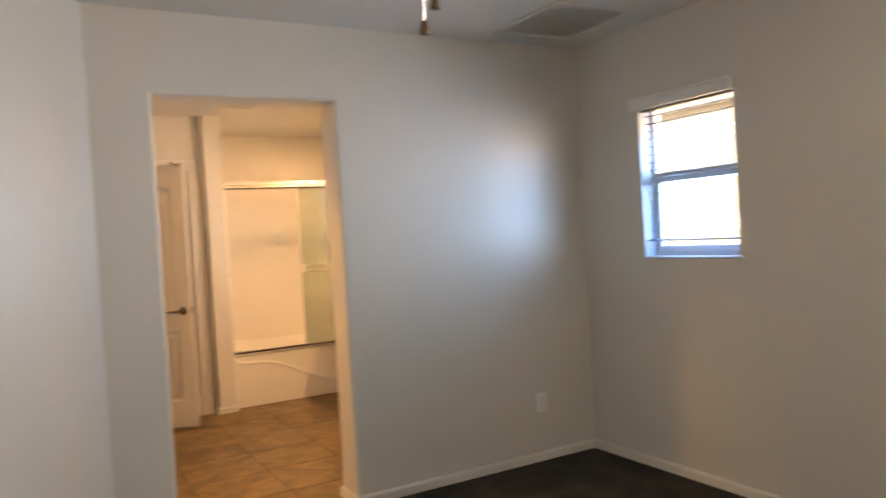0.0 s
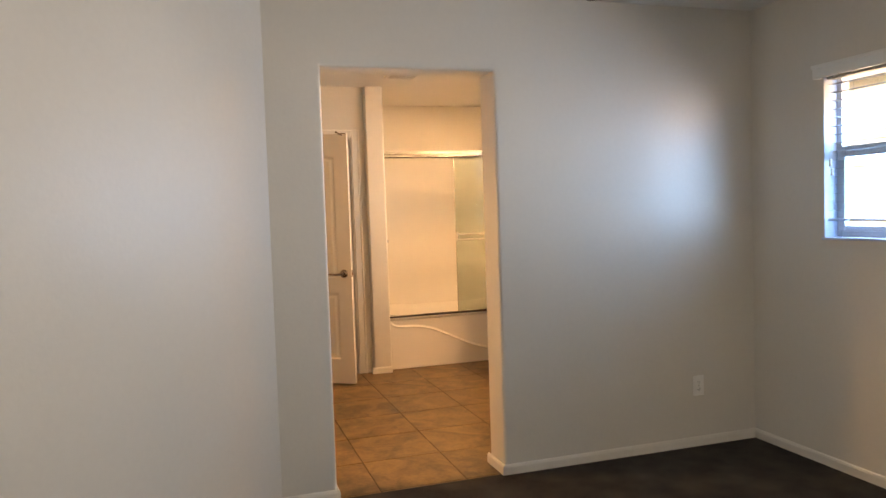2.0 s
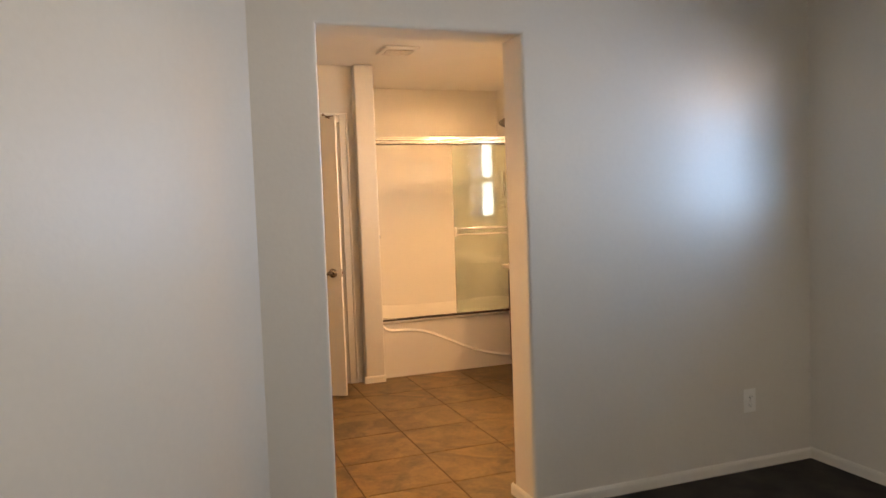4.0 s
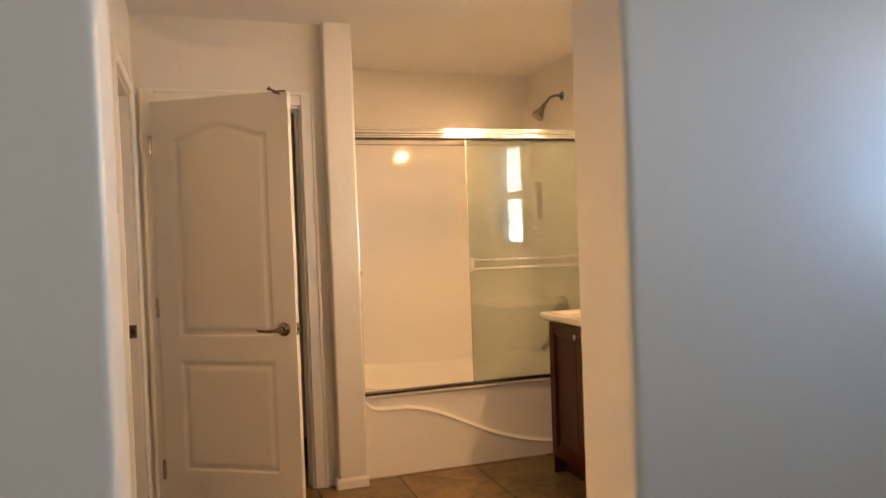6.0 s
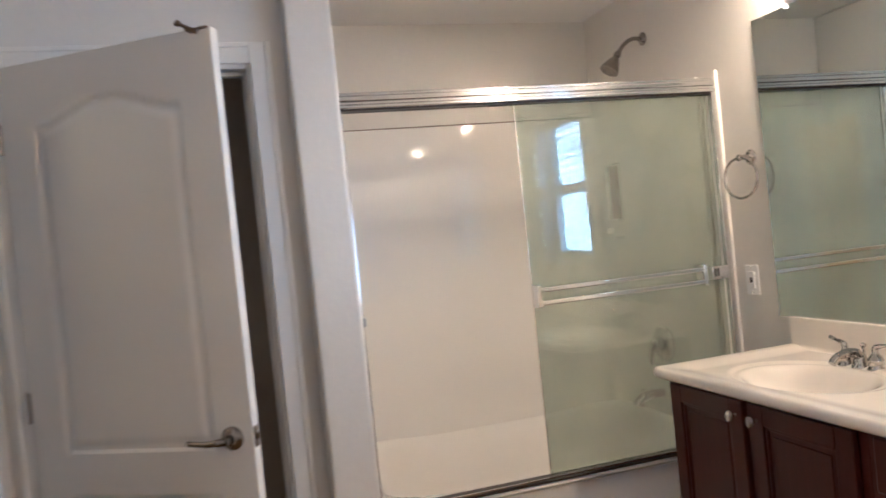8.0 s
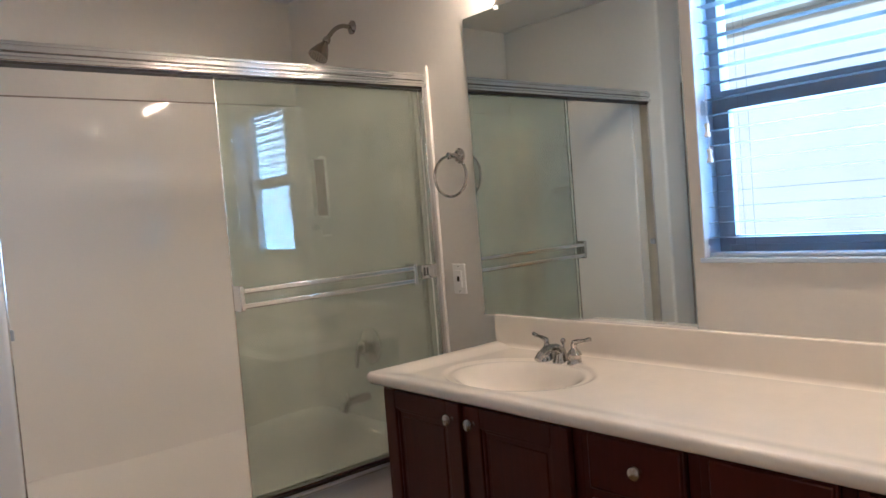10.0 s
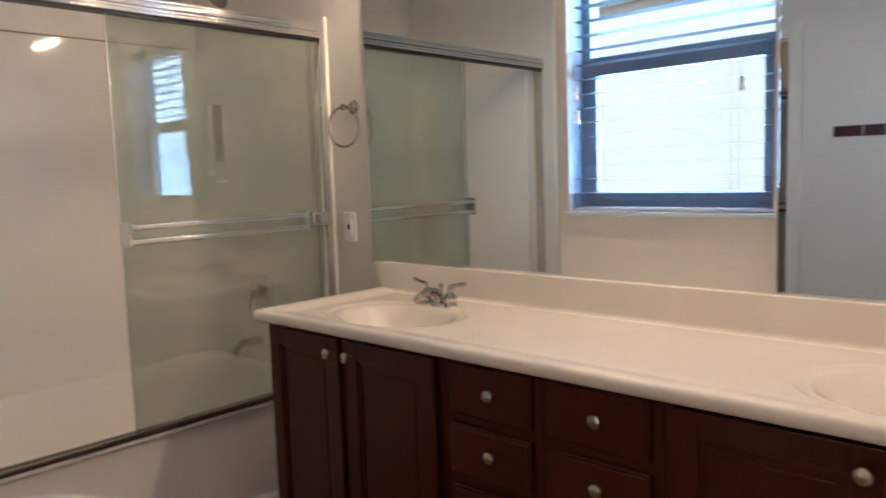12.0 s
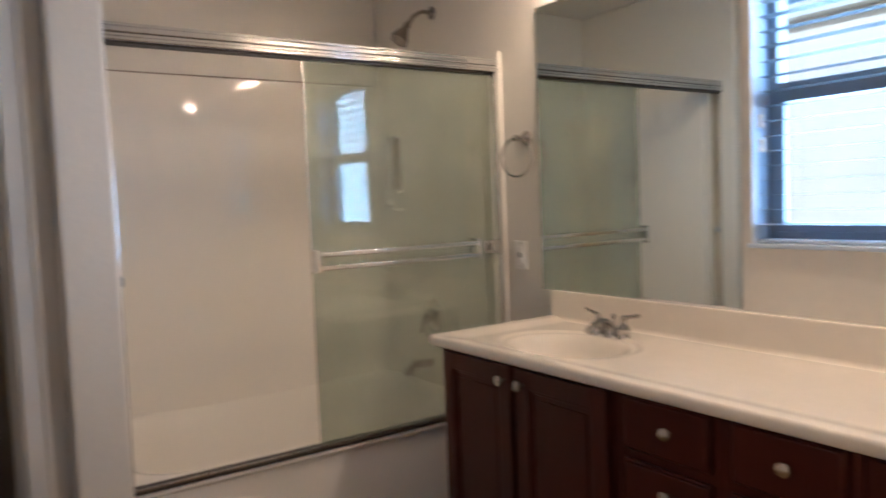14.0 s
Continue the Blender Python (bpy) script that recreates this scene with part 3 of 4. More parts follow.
def shower_enclosure():
    ob = thing("shower_door", (AL, 2.783, 0.456), "framed sliding glass tub door with both panels pushed to one side", "shower door")
    W = -AL
    bm = bmesh.new()
    for y0, z0, z1 in ((-0.042, 1.406, 1.419), (-0.035, 1.4185, 1.432), (-0.039, 1.4315, 1.450), (-0.031, 1.4495, 1.463)):
        box(bm, 0.004, y0, z0, W - 0.004, 0.030, z1, 0.004, 3)
    part("header_rail", bm, ALUMINIUM, ob, "polished aluminium header")
    part("header_seal", boxes((0.006, -0.028, 1.400, W - 0.006, 0.020, 1.416)), SEAL, ob)
    bm = boxes((0.004, -0.030, 0.002, W - 0.004, 0.034, 0.013), bevel=0.003)
    part("bottom_track", bm, SEAL, ob, "dark bottom track")
    part("track_lip", boxes((0.004, -0.028, 0.0132, W - 0.004, -0.024, 0.021), bevel=0.001), ALUMINIUM, ob)
    part("wall_jamb", boxes((W - 0.030, -0.032, 0.016, W - 0.002, 0.030, 1.410), bevel=0.003), ALUMINIUM, ob)
    part("wall_strip", boxes((W - 0.016, -0.046, 0.0, W - 0.002, -0.030, 1.490), bevel=0.003), TRIM, ob, "white strip up the wall")
    part("end_jamb", boxes((0.002, -0.024, 0.016, 0.016, 0.026, 1.400), bevel=0.002), ALUMINIUM, ob)
    part("end_bumper", boxes((0.012, -0.018, 0.660, 0.026, 0.006, 0.690), bevel=0.003), FRAME, ob, "small grey rubber bumper")
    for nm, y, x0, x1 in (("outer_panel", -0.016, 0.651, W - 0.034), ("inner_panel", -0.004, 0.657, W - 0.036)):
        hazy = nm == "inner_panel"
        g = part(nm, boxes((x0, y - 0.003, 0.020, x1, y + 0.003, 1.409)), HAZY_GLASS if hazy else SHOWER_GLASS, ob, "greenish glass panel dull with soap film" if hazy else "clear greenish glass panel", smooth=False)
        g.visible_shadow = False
        part("edge_strip", boxes((x0 - 0.0008, y - 0.0036, 0.022, x0 + 0.0008, y + 0.0036, 1.409)), NICKEL_LIGHT, g)
    # double towel bar on the outer panel
    y = -0.066
    for z in (0.664, 0.712):
        part("towel_bar", boxes((0.658, y - 0.004, z - 0.009, W - 0.160, y + 0.008, z + 0.009), bevel=0.004, segments=3), ALUMINIUM, ob)
    for x in (0.649, W - 0.172):
        part("bar_bracket", boxes((x, y - 0.006, 0.648, x + 0.018, -0.0195, 0.731), bevel=0.004), ALUMINIUM, ob)
    st = part("bumper_block", boxes((W - 0.120, -0.052, 0.664, W - 0.040, -0.0195, 0.717), bevel=0.004), ALUMINIUM, ob)
    for k in (0, 1):
        part("bumper_slot", boxes((W - 0.108 + 0.014 * k, -0.0535, 0.676, W - 0.102 + 0.014 * k, -0.0515, 0.708)), DARK, st)
    return ob


shower_enclosure()


def shower_head():
    ob = thing("wall_shower", (0, 3.232, 2.212), "chrome bell shower head on a bent arm", "shower head")
    bm = bmesh.new()
    lathe(bm, pose(-0.002, 0, 0, 0, -90, 0), [(0, 0), (0.030, 0), (0.030, 0.004), (0.020, 0.012), (0.011, 0.016), (0, 0.016)], 24)
    part("wall_flange", bm, HEAD_CHROME, ob)
    bm = bmesh.new()
    tube(bm, curve_points([(-0.008, 0, 0), (-0.055, 0, 0.001), (-0.10, 0, -0.022), (-0.135, 0, -0.062)]), 0.0095)
    part("arm", bm, HEAD_CHROME, ob)
    m = pose(-0.132, 0, -0.058) @ pose(0, 0, 0, 0, 215, 0)
    bm = bmesh.new()
    lathe(bm, m, [(0, 0), (0.013, 0), (0.017, 0.008), (0.017, 0.020), (0.013, 0.026), (0.018, 0.036), (0.030, 0.060), (0.039, 0.082), (0.043, 0.096), (0.043, 0.104), (0.037, 0.106), (0, 0.103)], 32)
    part("bell", bm, HEAD_CHROME, ob)
    bm = bmesh.new()
    for r, n in ((0.012, 6), (0.024, 12), (0.033, 16)):
        for k in range(n):
            a = 2 * math.pi * k / n
            lathe(bm, m @ pose(r * math.cos(a), r * math.sin(a), 0.1035), [(0.0018, 0), (0.0015, 0.004), (0, 0.004)], 6)
    part("nozzles", bm, DARK, ob)


shower_head()


def valve_and_spout():
    ob = thing("shower_valve", (-0.022, 3.267, 0.80), "chrome round shower valve plate with a lever", "shower valve")
    bm = bmesh.new()
    lathe(bm, pose(-0.001, 0, 0, 0, -90, 0), [(0, 0), (0.080, 0), (0.080, 0.003), (0.070, 0.010), (0.032, 0.016), (0.030, 0.05), (0.024, 0.056), (0, 0.056)], 36)
    part("plate", bm, DARK_CHROME, ob)
    bm = bmesh.new()
    tube(bm, curve_points([(-0.05, 0, 0), (-0.065, 0, -0.01), (-0.078, 0, -0.05), (-0.082, 0, -0.085)]), [0.013] * 9 + [0.011] * 8 + [0.008] * 8)
    part("lever", bm, DARK_CHROME, ob)
    sp = thing("tub_spout", (-0.022, 3.316, 0.56), "chrome tub spout below the valve", "tub spout")
    bm = bmesh.new()
    tube(bm, curve_points([(-0.001, 0, 0), (-0.05, 0, 0.002), (-0.10, 0, -0.004), (-0.13, 0, -0.02), (-0.14, 0, -0.042)]), 0.021, 18)
    part("body", bm, DARK_CHROME, sp)
    bm = bmesh.new()
    lathe(bm, pose(-0.112, 0, 0.014), [(0.004, 0), (0.004, 0.014), (0.008, 0.018), (0.008, 0.026), (0, 0.028)], 12)
    part("diverter_knob", bm, DARK_CHROME, sp)


valve_and_spout()


# ---------------------------------------------------------------- hinged panel door
def panel_door():
    wide = 0.730
    ob = thing("door_1", (C0 + 0.004, CY - 0.004, 0.012), "cream two-panel arch-top door standing ajar", "door", kind="structure", turn=-32)
    w, h, t = wide, 2.012, 0.035

    def panel_depth(x, z):
        """Relief of the two moulded panels on a face."""
        best = 9
        x0, x1 = 0.115, w - 0.115
        for z0, z1, arch in ((0.20, 0.735, 0), (0.86, 1.825, 1)):
            top = z1
            if arch:
                u = (x - w / 2) / ((x1 - x0) / 2)
                top = z1 + 0.062 * max(0, math.cos(min(1, abs(u)) * math.pi) * 0.5 + 0.5)
            d = max(x0 - x, x - x1, z0 - z, z - top)
            best = min(best, d)
        d = -best
        if d < 0:
            return 0
        return 0.009 * smooth_step(0, 0.010, d) - 0.007 * smooth_step(0.022, 0.040, d)
    front = sheet(lambda x, z: Vector((x, -t + panel_depth(x, z), z)), 0.005, w, 88, 0, h, 220)
    part("front_skin", front, DOOR, ob)
    part("core", boxes((0.0055, -t + 0.011, 0.0005, w - 0.0005, -0.001, h - 0.0005)), DOOR, ob)
    part("edge_strip", boxes((w - 0.002, -t + 0.001, 0, w, -0.0005, h), (0.005, -t + 0.001, h - 0.002, w - 0.002, -0.0005, h), (0.005, -t + 0.001, 0, 0.007, -0.0005, h - 0.002)), TRIM, ob)
    # hinges
    for z in (0.20, 1.0, 1.80):
        bm = bmesh.new()
        rod(bm, (-0.004, -t - 0.006, z - 0.045), (-0.004, -t - 0.006, z + 0.045), 0.0065, 12)
        rod(bm, (-0.004, -t - 0.006, z + 0.045), (-0.004, -t - 0.006, z + 0.051), 0.004, 10)
        box(bm, -0.010, -t - 0.004, z - 0.045, 0.003, -t + 0.004, z + 0.045)
        part("hinge", bm, NICKEL_LIGHT, ob, "dull pale metal hinge")
    # lever handle
    hz = 0.893
    bm = bmesh.new()
    lathe(bm, pose(w - 0.062, -t, hz, 90, 0, 0), [(0, -0.002), (0.033, -0.002), (0.033, 0.004), (0.027, 0.011), (0.013, 0.015), (0.012, 0.040), (0, 0.042)], 28)
    tube(bm, curve_points([(w - 0.062, -t - 0.036, hz), (w - 0.085, -t - 0.044, hz - 0.001), (w - 0.12, -t - 0.045, hz - 0.004), (w - 0.172, -t - 0.042, hz - 0.002), (w - 0.178, -t - 0.036, hz)]),
         [0.011] * 9 + [0.009] * 8 + [0.0075] * 8 + [0.006] * 8)
    part("door_handle", bm, NICKEL, ob, "aged nickel lever handle")
    part("latch_plate", boxes((w - 0.001, -t + 0.006, hz - 0.029, w + 0.001, -0.006, hz + 0.029), (w, -t + 0.012, hz - 0.008, w + 0.008, -0.012, hz + 0.008)), BRONZE, ob, "bronze latch plate")
    # flip latch on the top corner
    bm = boxes((w - 0.050, -t - 0.004, h - 0.004, w - 0.006, -t + 0.014, h + 0.003), (w - 0.058, -t - 0.030, h - 0.012, w - 0.048, -t - 0.002, h + 0.003), bevel=0.001)
    rod(bm, (w - 0.028, -t - 0.018, h - 0.018), (w - 0.064, -t - 0.045, h + 0.006), 0.005, 10)
    rod(bm, (w - 0.070, -t - 0.049, h + 0.010), (w - 0.062, -t - 0.043, h + 0.004), 0.009, 12)
    part("flip_latch", bm, BRONZE, ob, "small dark metal latch on the top corner")


panel_door()


# ---------------------------------------------------------------- vanity
VX = -0.540                   # front of the cabinet boxes
CE0, CE1, CZ = 0.209, 2.466, 0.884
SINKS = (2.066, 0.598)
DIP = 0.013


def counter_height(x, y):
    """Height of the top, lowered behind its front and end edge to fit the camera's view, with the basins."""
    z = -DIP * smooth_step(-0.580, -0.480, x) * smooth_step(CE1 - 0.020, CE1 - 0.110, y)
    for c in SINKS:
        u, v = (x + 0.315) / 0.172, (y - c) / 0.225
        r = math.sqrt(u * u + v * v)
        z -= 0.007 * smooth_step(1.16, 1.06, r)
        z -= 0.125 * smooth_step(1.0, 0.25, r) ** 0.8
    return z


def countertop():
    ob = thing("countertop", (0, 0, CZ), "cream cultured marble vanity top with two moulded oval basins", "countertop")
    bm = sheet(lambda x, y: Vector((x, y, counter_height(x, y))), -0.588, -0.004, 92, CE0, CE1 - 0.012, 300)
    part("top_surface", bm, MARBLE, ob)
    # rounded nosing along the front and the open end
    prof = [(0.012 * math.sin(a) , 0.017 * math.cos(a) - 0.017) for a in [math.pi * k / 12 for k in range(13)]]
    bm = bmesh.new()
    path = [((-0.588, CE0), (-1, 0)), ((-0.588, CE1 - 0.030), (-1, 0)), ((-0.583, CE1 - 0.017), (-0.7, 0.7)), ((-0.570, CE1 - 0.012), (0, 1)), ((-0.004, CE1 - 0.012), (0, 1))]
    rings = []
    for (x, y), (nx, ny) in path:
        rings.append([bm.verts.new((x + nx * p, y + ny * p, q)) for p, q in prof])
    for a, b in zip(rings, rings[1:]):
        for k in range(len(prof) - 1):
            bm.faces.new((a[k], b[k], b[k + 1], a[k + 1]))
    part("nosing", bm, MARBLE, ob)
    part("underside", boxes((-0.586, CE0, -0.034, -0.50, CE1 - 0.014, -0.030), (-0.50, CE1 - 0.05, -0.034, -0.006, CE1 - 0.014, -0.030)), MARBLE, ob)
    bm = sheet(lambda a, y: Vector((-0.022 - 0.014 * (1 - math.sin(a)), y, 0.0005 - DIP + 0.014 * (1 - math.cos(a)))), 0, math.pi / 2, 6, CE0, CE1 - 0.014, 1)
    part("cove", bm, MARBLE, ob)
    for c in SINKS:
        bm = bmesh.new()
        lathe(bm, pose(-0.315, c, counter_height(-0.315, c) + 0.0005), [(0, 0.004), (0.018, 0.004), (0.023, 0.002), (0.025, -0.002)], 20)
        part("drain", bm, CHROME, ob, "chrome basin drain")
    part("backsplash", boxes((-0.022, CE0, -0.020, -0.002, CE1 - 0.012, 0.099), bevel=0.005, segments=3), MARBLE, ob)


countertop()


def raised_front(bm_parent, name, y0, y1, z0, z1, knob_y, knob_z, frame_w):
    """A cabinet door or drawer front with a recessed or plain middle; x points out of the room wall."""
    x = VX
    bm = bmesh.new()
    if frame_w:
        f = frame_w
        for r in ((x - 0.019, y0, z0, x, y0 + f, z1), (x - 0.019, y1 - f, z0, x, y1, z1), (x - 0.019, y0 + f, z0, x, y1 - f, z0 + f), (x - 0.019, y0 + f, z1 - f, x, y1 - f, z1)):
            box(bm, *r, bevel=0.0025)
        # stepped bead and the field
        g = f + 0.010
        for r in ((x - 0.013, y0 + f, z0 + f, x, y0 + g, z1 - f), (x - 0.013, y1 - g, z0 + f, x, y1 - f, z1 - f), (x - 0.013, y0 + g, z0 + f, x, y1 - g, z0 + g), (x - 0.013, y0 + g, z1 - g, x, y1 - g, z1 - f)):
            box(bm, *r, bevel=0.003)
        box(bm, x - 0.007, y0 + g, z0 + g, x, y1 - g, z1 - g)
        box(bm, x - 0.010, y0 + g + 0.014, z0 + g + 0.014, x - 0.004, y1 - g - 0.014, z1 - g - 0.014, bevel=0.003)
    else:
        box(bm, x - 0.014, y0, z0, x, y1, z1, bevel=0.004)
        box(bm, x - 0.021, y0 + 0.005, z0 + 0.005, x - 0.010, y1 - 0.005, z1 - 0.005, bevel=0.006, segments=3)
    d = part(name, bm, WOOD, bm_parent)
    bm = bmesh.new()
    lathe(bm, pose(x - 0.0185, knob_y, knob_z, 0, -90, 0), [(0, -0.001), (0.008, -0.001), (0.007, 0.003), (0.0048, 0.009), (0.0052, 0.014), (0.0145, 0.017), (0.0165, 0.021), (0.0150, 0.026), (0.008, 0.029), (0, 0.0295)], 20)
    part("knob", bm, NICKEL_LIGHT, d, "brushed nickel knob")
    return d


def cabinet(name, y0, y1, fronts, label):
    ob = thing(name, (0, 0, 0), label, "cabinet", group="vanity cabinets")
    t = 0.018
    bm = boxes((VX + t, y0 + 0.0008, 0.10, -0.004, y0 + t, 0.848), (VX + t, y1 - t, 0.10, -0.004, y1 - 0.0008, 0.848), (VX + t, y0 + t, 0.10, -0.004, y1 - t, 0.118), (-0.012, y0 + t, 0.118, -0.004, y1 - t, 0.848))
    part("carcass", bm, WOOD, ob, smooth=False)
    part("toe_kick", boxes((VX + 0.075, y0 + 0.001, 0.0, VX + 0.090, y1 - 0.001, 0.10)), WOOD, ob)
    s = 0.026
    bm = boxes((VX + 0.001, y0 + 0.0008, 0.10, VX + t, y0 + s, 0.850), (VX + 0.001, y1 - s, 0.10, VX + t, y1 - 0.0008, 0.850), (VX + 0.001, y0 + s, 0.10, VX + t, y1 - s, 0.13), (VX + 0.001, y0 + s, 0.822, VX + t, y1 - s, 0.850), bevel=0.001)
    part("face_frame", bm, WOOD, ob)
    if len(fronts) == 2:
        m = (fronts[0][1] + fronts[1][2]) / 2
        part("centre_stile", boxes((VX + 0.001, m - 0.040, 0.13, VX + t, m + 0.040, 0.822), bevel=0.001), WOOD, ob)
    else:
        for z in (0.322, 0.526, 0.686):
            part("rail", boxes((VX + 0.001, y0 + s, z - 0.018, VX + t, y1 - s, z + 0.018), bevel=0.001), WOOD, ob)
    for f in fronts:
        raised_front(ob, *f)
    return ob


cabinet("sink_cabinet", 1.643, 2.440, (("door_leaf", 2.064, 2.420, 0.115, 0.832, 2.095, 0.787, 0.056), ("door_leaf", 1.670, 2.036, 0.115, 0.832, 2.006, 0.787, 0.056)), "dark cherry two-door sink cabinet under the vanity top")
rows_z = ((0.697, 0.848, 0.772), (0.538, 0.684, 0.618), (0.330, 0.522, 0.425), (0.115, 0.318, 0.215))
for y0, y1, c in ((1.336, 1.643, 1.470), (1.032, 1.336, 1.172)):
    cabinet("drawer_cabinet", y0, y1, [("drawer_front", y0 + 0.026, y1 - 0.026, a, b - 0.010, c, k, 0) for a, b, k in rows_z], "dark cherry stack of four drawers with nickel knobs")
cabinet("sink_cabinet", 0.214, 1.032, (("door_leaf", 0.630, 1.008, 0.115, 0.832, 0.659, 0.787, 0.056), ("door_leaf", 0.238, 0.590, 0.115, 0.832, 0.561, 0.787, 0.056)), "dark cherry two-door sink cabinet beside the drawers")
part("side_panel", boxes((VX + 0.002, 2.4405, 0.0, -0.004, 2.446, 0.850), bevel=0.001), WOOD, [o for o in scene.objects if o.name == "sink_cabinet"][0])


def faucet(c, swing):
    ob = thing("faucet", (-0.112, c, CZ - DIP), "chrome three-piece basin faucet with two lever handles", "faucet", group="vanity faucets")
    bm = bmesh.new()
    lathe(bm, pose(0, 0, -0.007), [(0, 0), (0.027, 0), (0.027, 0.005), (0.022, 0.012), (0.019, 0.030), (0.016, 0.042), (0.010, 0.048), (0, 0.050)], 24)
    part("spout_base", bm, DARK_CHROME, ob)
    bm = bmesh.new()
    tube(bm, curve_points([(0.006, 0, 0.020), (-0.022, 0, 0.042), (-0.058, 0, 0.044), (-0.092, 0, 0.034), (-0.108, 0, 0.020)]), [0.016] * 9 + [0.0145] * 8 + [0.013] * 8 + [0.012] * 8, 16)
    bm.transform(pose(0, 0, 0, 0, 0, swing))
    part("spout", bm, DARK_CHROME, ob)
    bm = bmesh.new()
    rod(bm, (0.016, 0, 0.03), (0.016, 0, 0.050), 0.003, 10)
    lathe(bm, pose(0.016, 0, 0.046), [(0, 0), (0.005, 0), (0.004, 0.004), (0.008, 0.010), (0.009, 0.015), (0.006, 0.021), (0, 0.023)], 14)
    part("lift_rod", bm, DARK_CHROME, ob)
    for s in (-1, 1):
        bm = bmesh.new()
        lathe(bm, pose(0, s * 0.056, -0.007), [(0, 0), (0.025, 0), (0.025, 0.005), (0.021, 0.010), (0.021, 0.026), (0.024, 0.031), (0.019, 0.040), (0.010, 0.050), (0.009, 0.058), (0, 0.060)], 24)
        tube(bm, curve_points([(0, s * 0.056, 0.050), (0.000, s * 0.060, 0.062), (0.002, s * 0.078, 0.067), (0.004, s * 0.100, 0.071), (0.006, s * 0.118, 0.076)]), [0.0095] * 9 + [0.0075] * 8 + [0.0055] * 8 + [0.0068] * 8, 12)
        part("lever_handle", bm, DARK_CHROME, ob)
    return ob


faucet(SINKS[0], 0)
faucet(SINKS[1], -20)


def mirror(y0, y1, z0, z1, label):
    ob = thing("vanity_mirror", (0, (y0 + y1) / 2, z0), label, "mirror", group="vanity mirrors")
    w, h = (y1 - y0) / 2, z1 - z0
    part("glass", boxes((-0.008, -w, 0, -0.003, w, h), bevel=0.0012, segments=1), MIRROR, ob, smooth=False)
    part("backing", boxes((-0.003, -w + 0.002, 0.002, -0.0005, w - 0.002, h - 0.002)), DARK, ob)
    part("bottom_channel", boxes((-0.011, -w, -0.006, -0.001, w, -0.0005), (-0.011, -w, -0.0005, -0.0085, w, 0.006)), CHROME, ob)
    for y in (-w * 0.6, w * 0.6):
        part("mirror_clip", boxes((-0.013, y - 0.009, h - 0.012, -0.001, y + 0.009, h + 0.004), bevel=0.002), PLASTIC, ob)


mirror(1.641, 2.515, 0.985, 2.068, "frameless plate mirror above the first basin")
mirror(0.212, 0.994, 0.985, 2.068, "frameless plate mirror beside the window")


def towel_ring():
    ob = thing("towel_ring", (0, 2.594, 1.578), "chrome towel ring on a round wall post", "towel ring")
    bm = bmesh.new()
    lathe(bm, pose(-0.001, 0, 0, 0, -90, 0), [(0, 0), (0.029, 0), (0.029, 0.005), (0.022, 0.009), (0.020, 0.014), (0.012, 0.018), (0.010, 0.045), (0.013, 0.050), (0.013, 0.058), (0.008, 0.062), (0, 0.063)], 24)
    part("post", bm, DARK_CHROME, ob)
    bm = bmesh.new()
    pts = [Vector((-0.056 - 0.012 * math.sin(a), 0.076 * math.sin(a), -0.076 + 0.076 * math.cos(a))) for a in [2 * math.pi * k / 40 for k in range(41)]]
    tube(bm, pts, 0.0052, 10)
    part("ring", bm, DARK_CHROME, ob)


towel_ring()


def wall_plate(name, m, label, category, kind):
    """A cover plate on a wall: its face looks along -y of m."""
    ob = new(name)
    ob.matrix_world = m
    tagged(ob, label, category)
    part("cover_plate", boxes((-0.036, -0.006, -0.058, 0.036, -0.0005, 0.058), bevel=0.003), PLASTIC, ob)
    if kind == "rocker":
        part("rocker", boxes((-0.017, -0.010, -0.033, 0.017, -0.0055, 0.033), bevel=0.002), PLASTIC, ob)
        part("test_button", boxes((-0.007, -0.0115, -0.010, 0.007, -0.009, 0.010), bevel=0.001), DARK, ob)
    else:
        for z in (-0.020, 0.020):
            s = part("socket", boxes((-0.016, -0.0085, z - 0.014, 0.016, -0.0055, z + 0.014), bevel=0.004), PLASTIC, ob)
            part("slot", boxes((-0.008, -0.0092, z - 0.004, -0.006, -0.0078, z + 0.006), (0.006, -0.0092, z - 0.004, 0.008, -0.0078, z + 0.006), (-0.002, -0.0092, z - 0.010, 0.002, -0.0078, z - 0.006)), DARK, s)
    for z in (-0.048, 0.048) if kind == "rocker" else (0,):
        part("screw", rod(bmesh.new(), (0, -0.006, z), (0, -0.0072, z), 0.003, 8), NICKEL, ob)


wall_plate("wall_outlet", pose(-0.394, 0, 0.345), "white duplex wall outlet above the baseboard", "outlet", "duplex")
wall_plate("wall_outlet", pose(-2.727 - 0.965 * c45, -0.965 * c45, 0.333, 0, 0, 45), "white duplex wall outlet on the angled wall", "outlet", "duplex")
wall_plate("safety_outlet", pose(0, 2.647, 1.110, 0, 0, -90), "white rocker outlet plate beside the mirror", "outlet", "rocker")


def hook_rack():
    ob = thing("hook_rack", (LW, 1.361, 1.467), "dark brown wooden hook rail with three folding steel hooks", "hook rack", turn=90)
    part("board", boxes((-0.213, -0.022, -0.029, 0.213, -0.001, 0.029), bevel=0.002), WOOD, ob)
    for x in (-0.151, -0.044, 0.064):
        part("hook_slot", boxes((x - 0.007, -0.024, -0.026, x + 0.007, -0.0215, 0.026), bevel=0.001), ALUMINIUM, ob, "satin steel hook")


hook_rack()


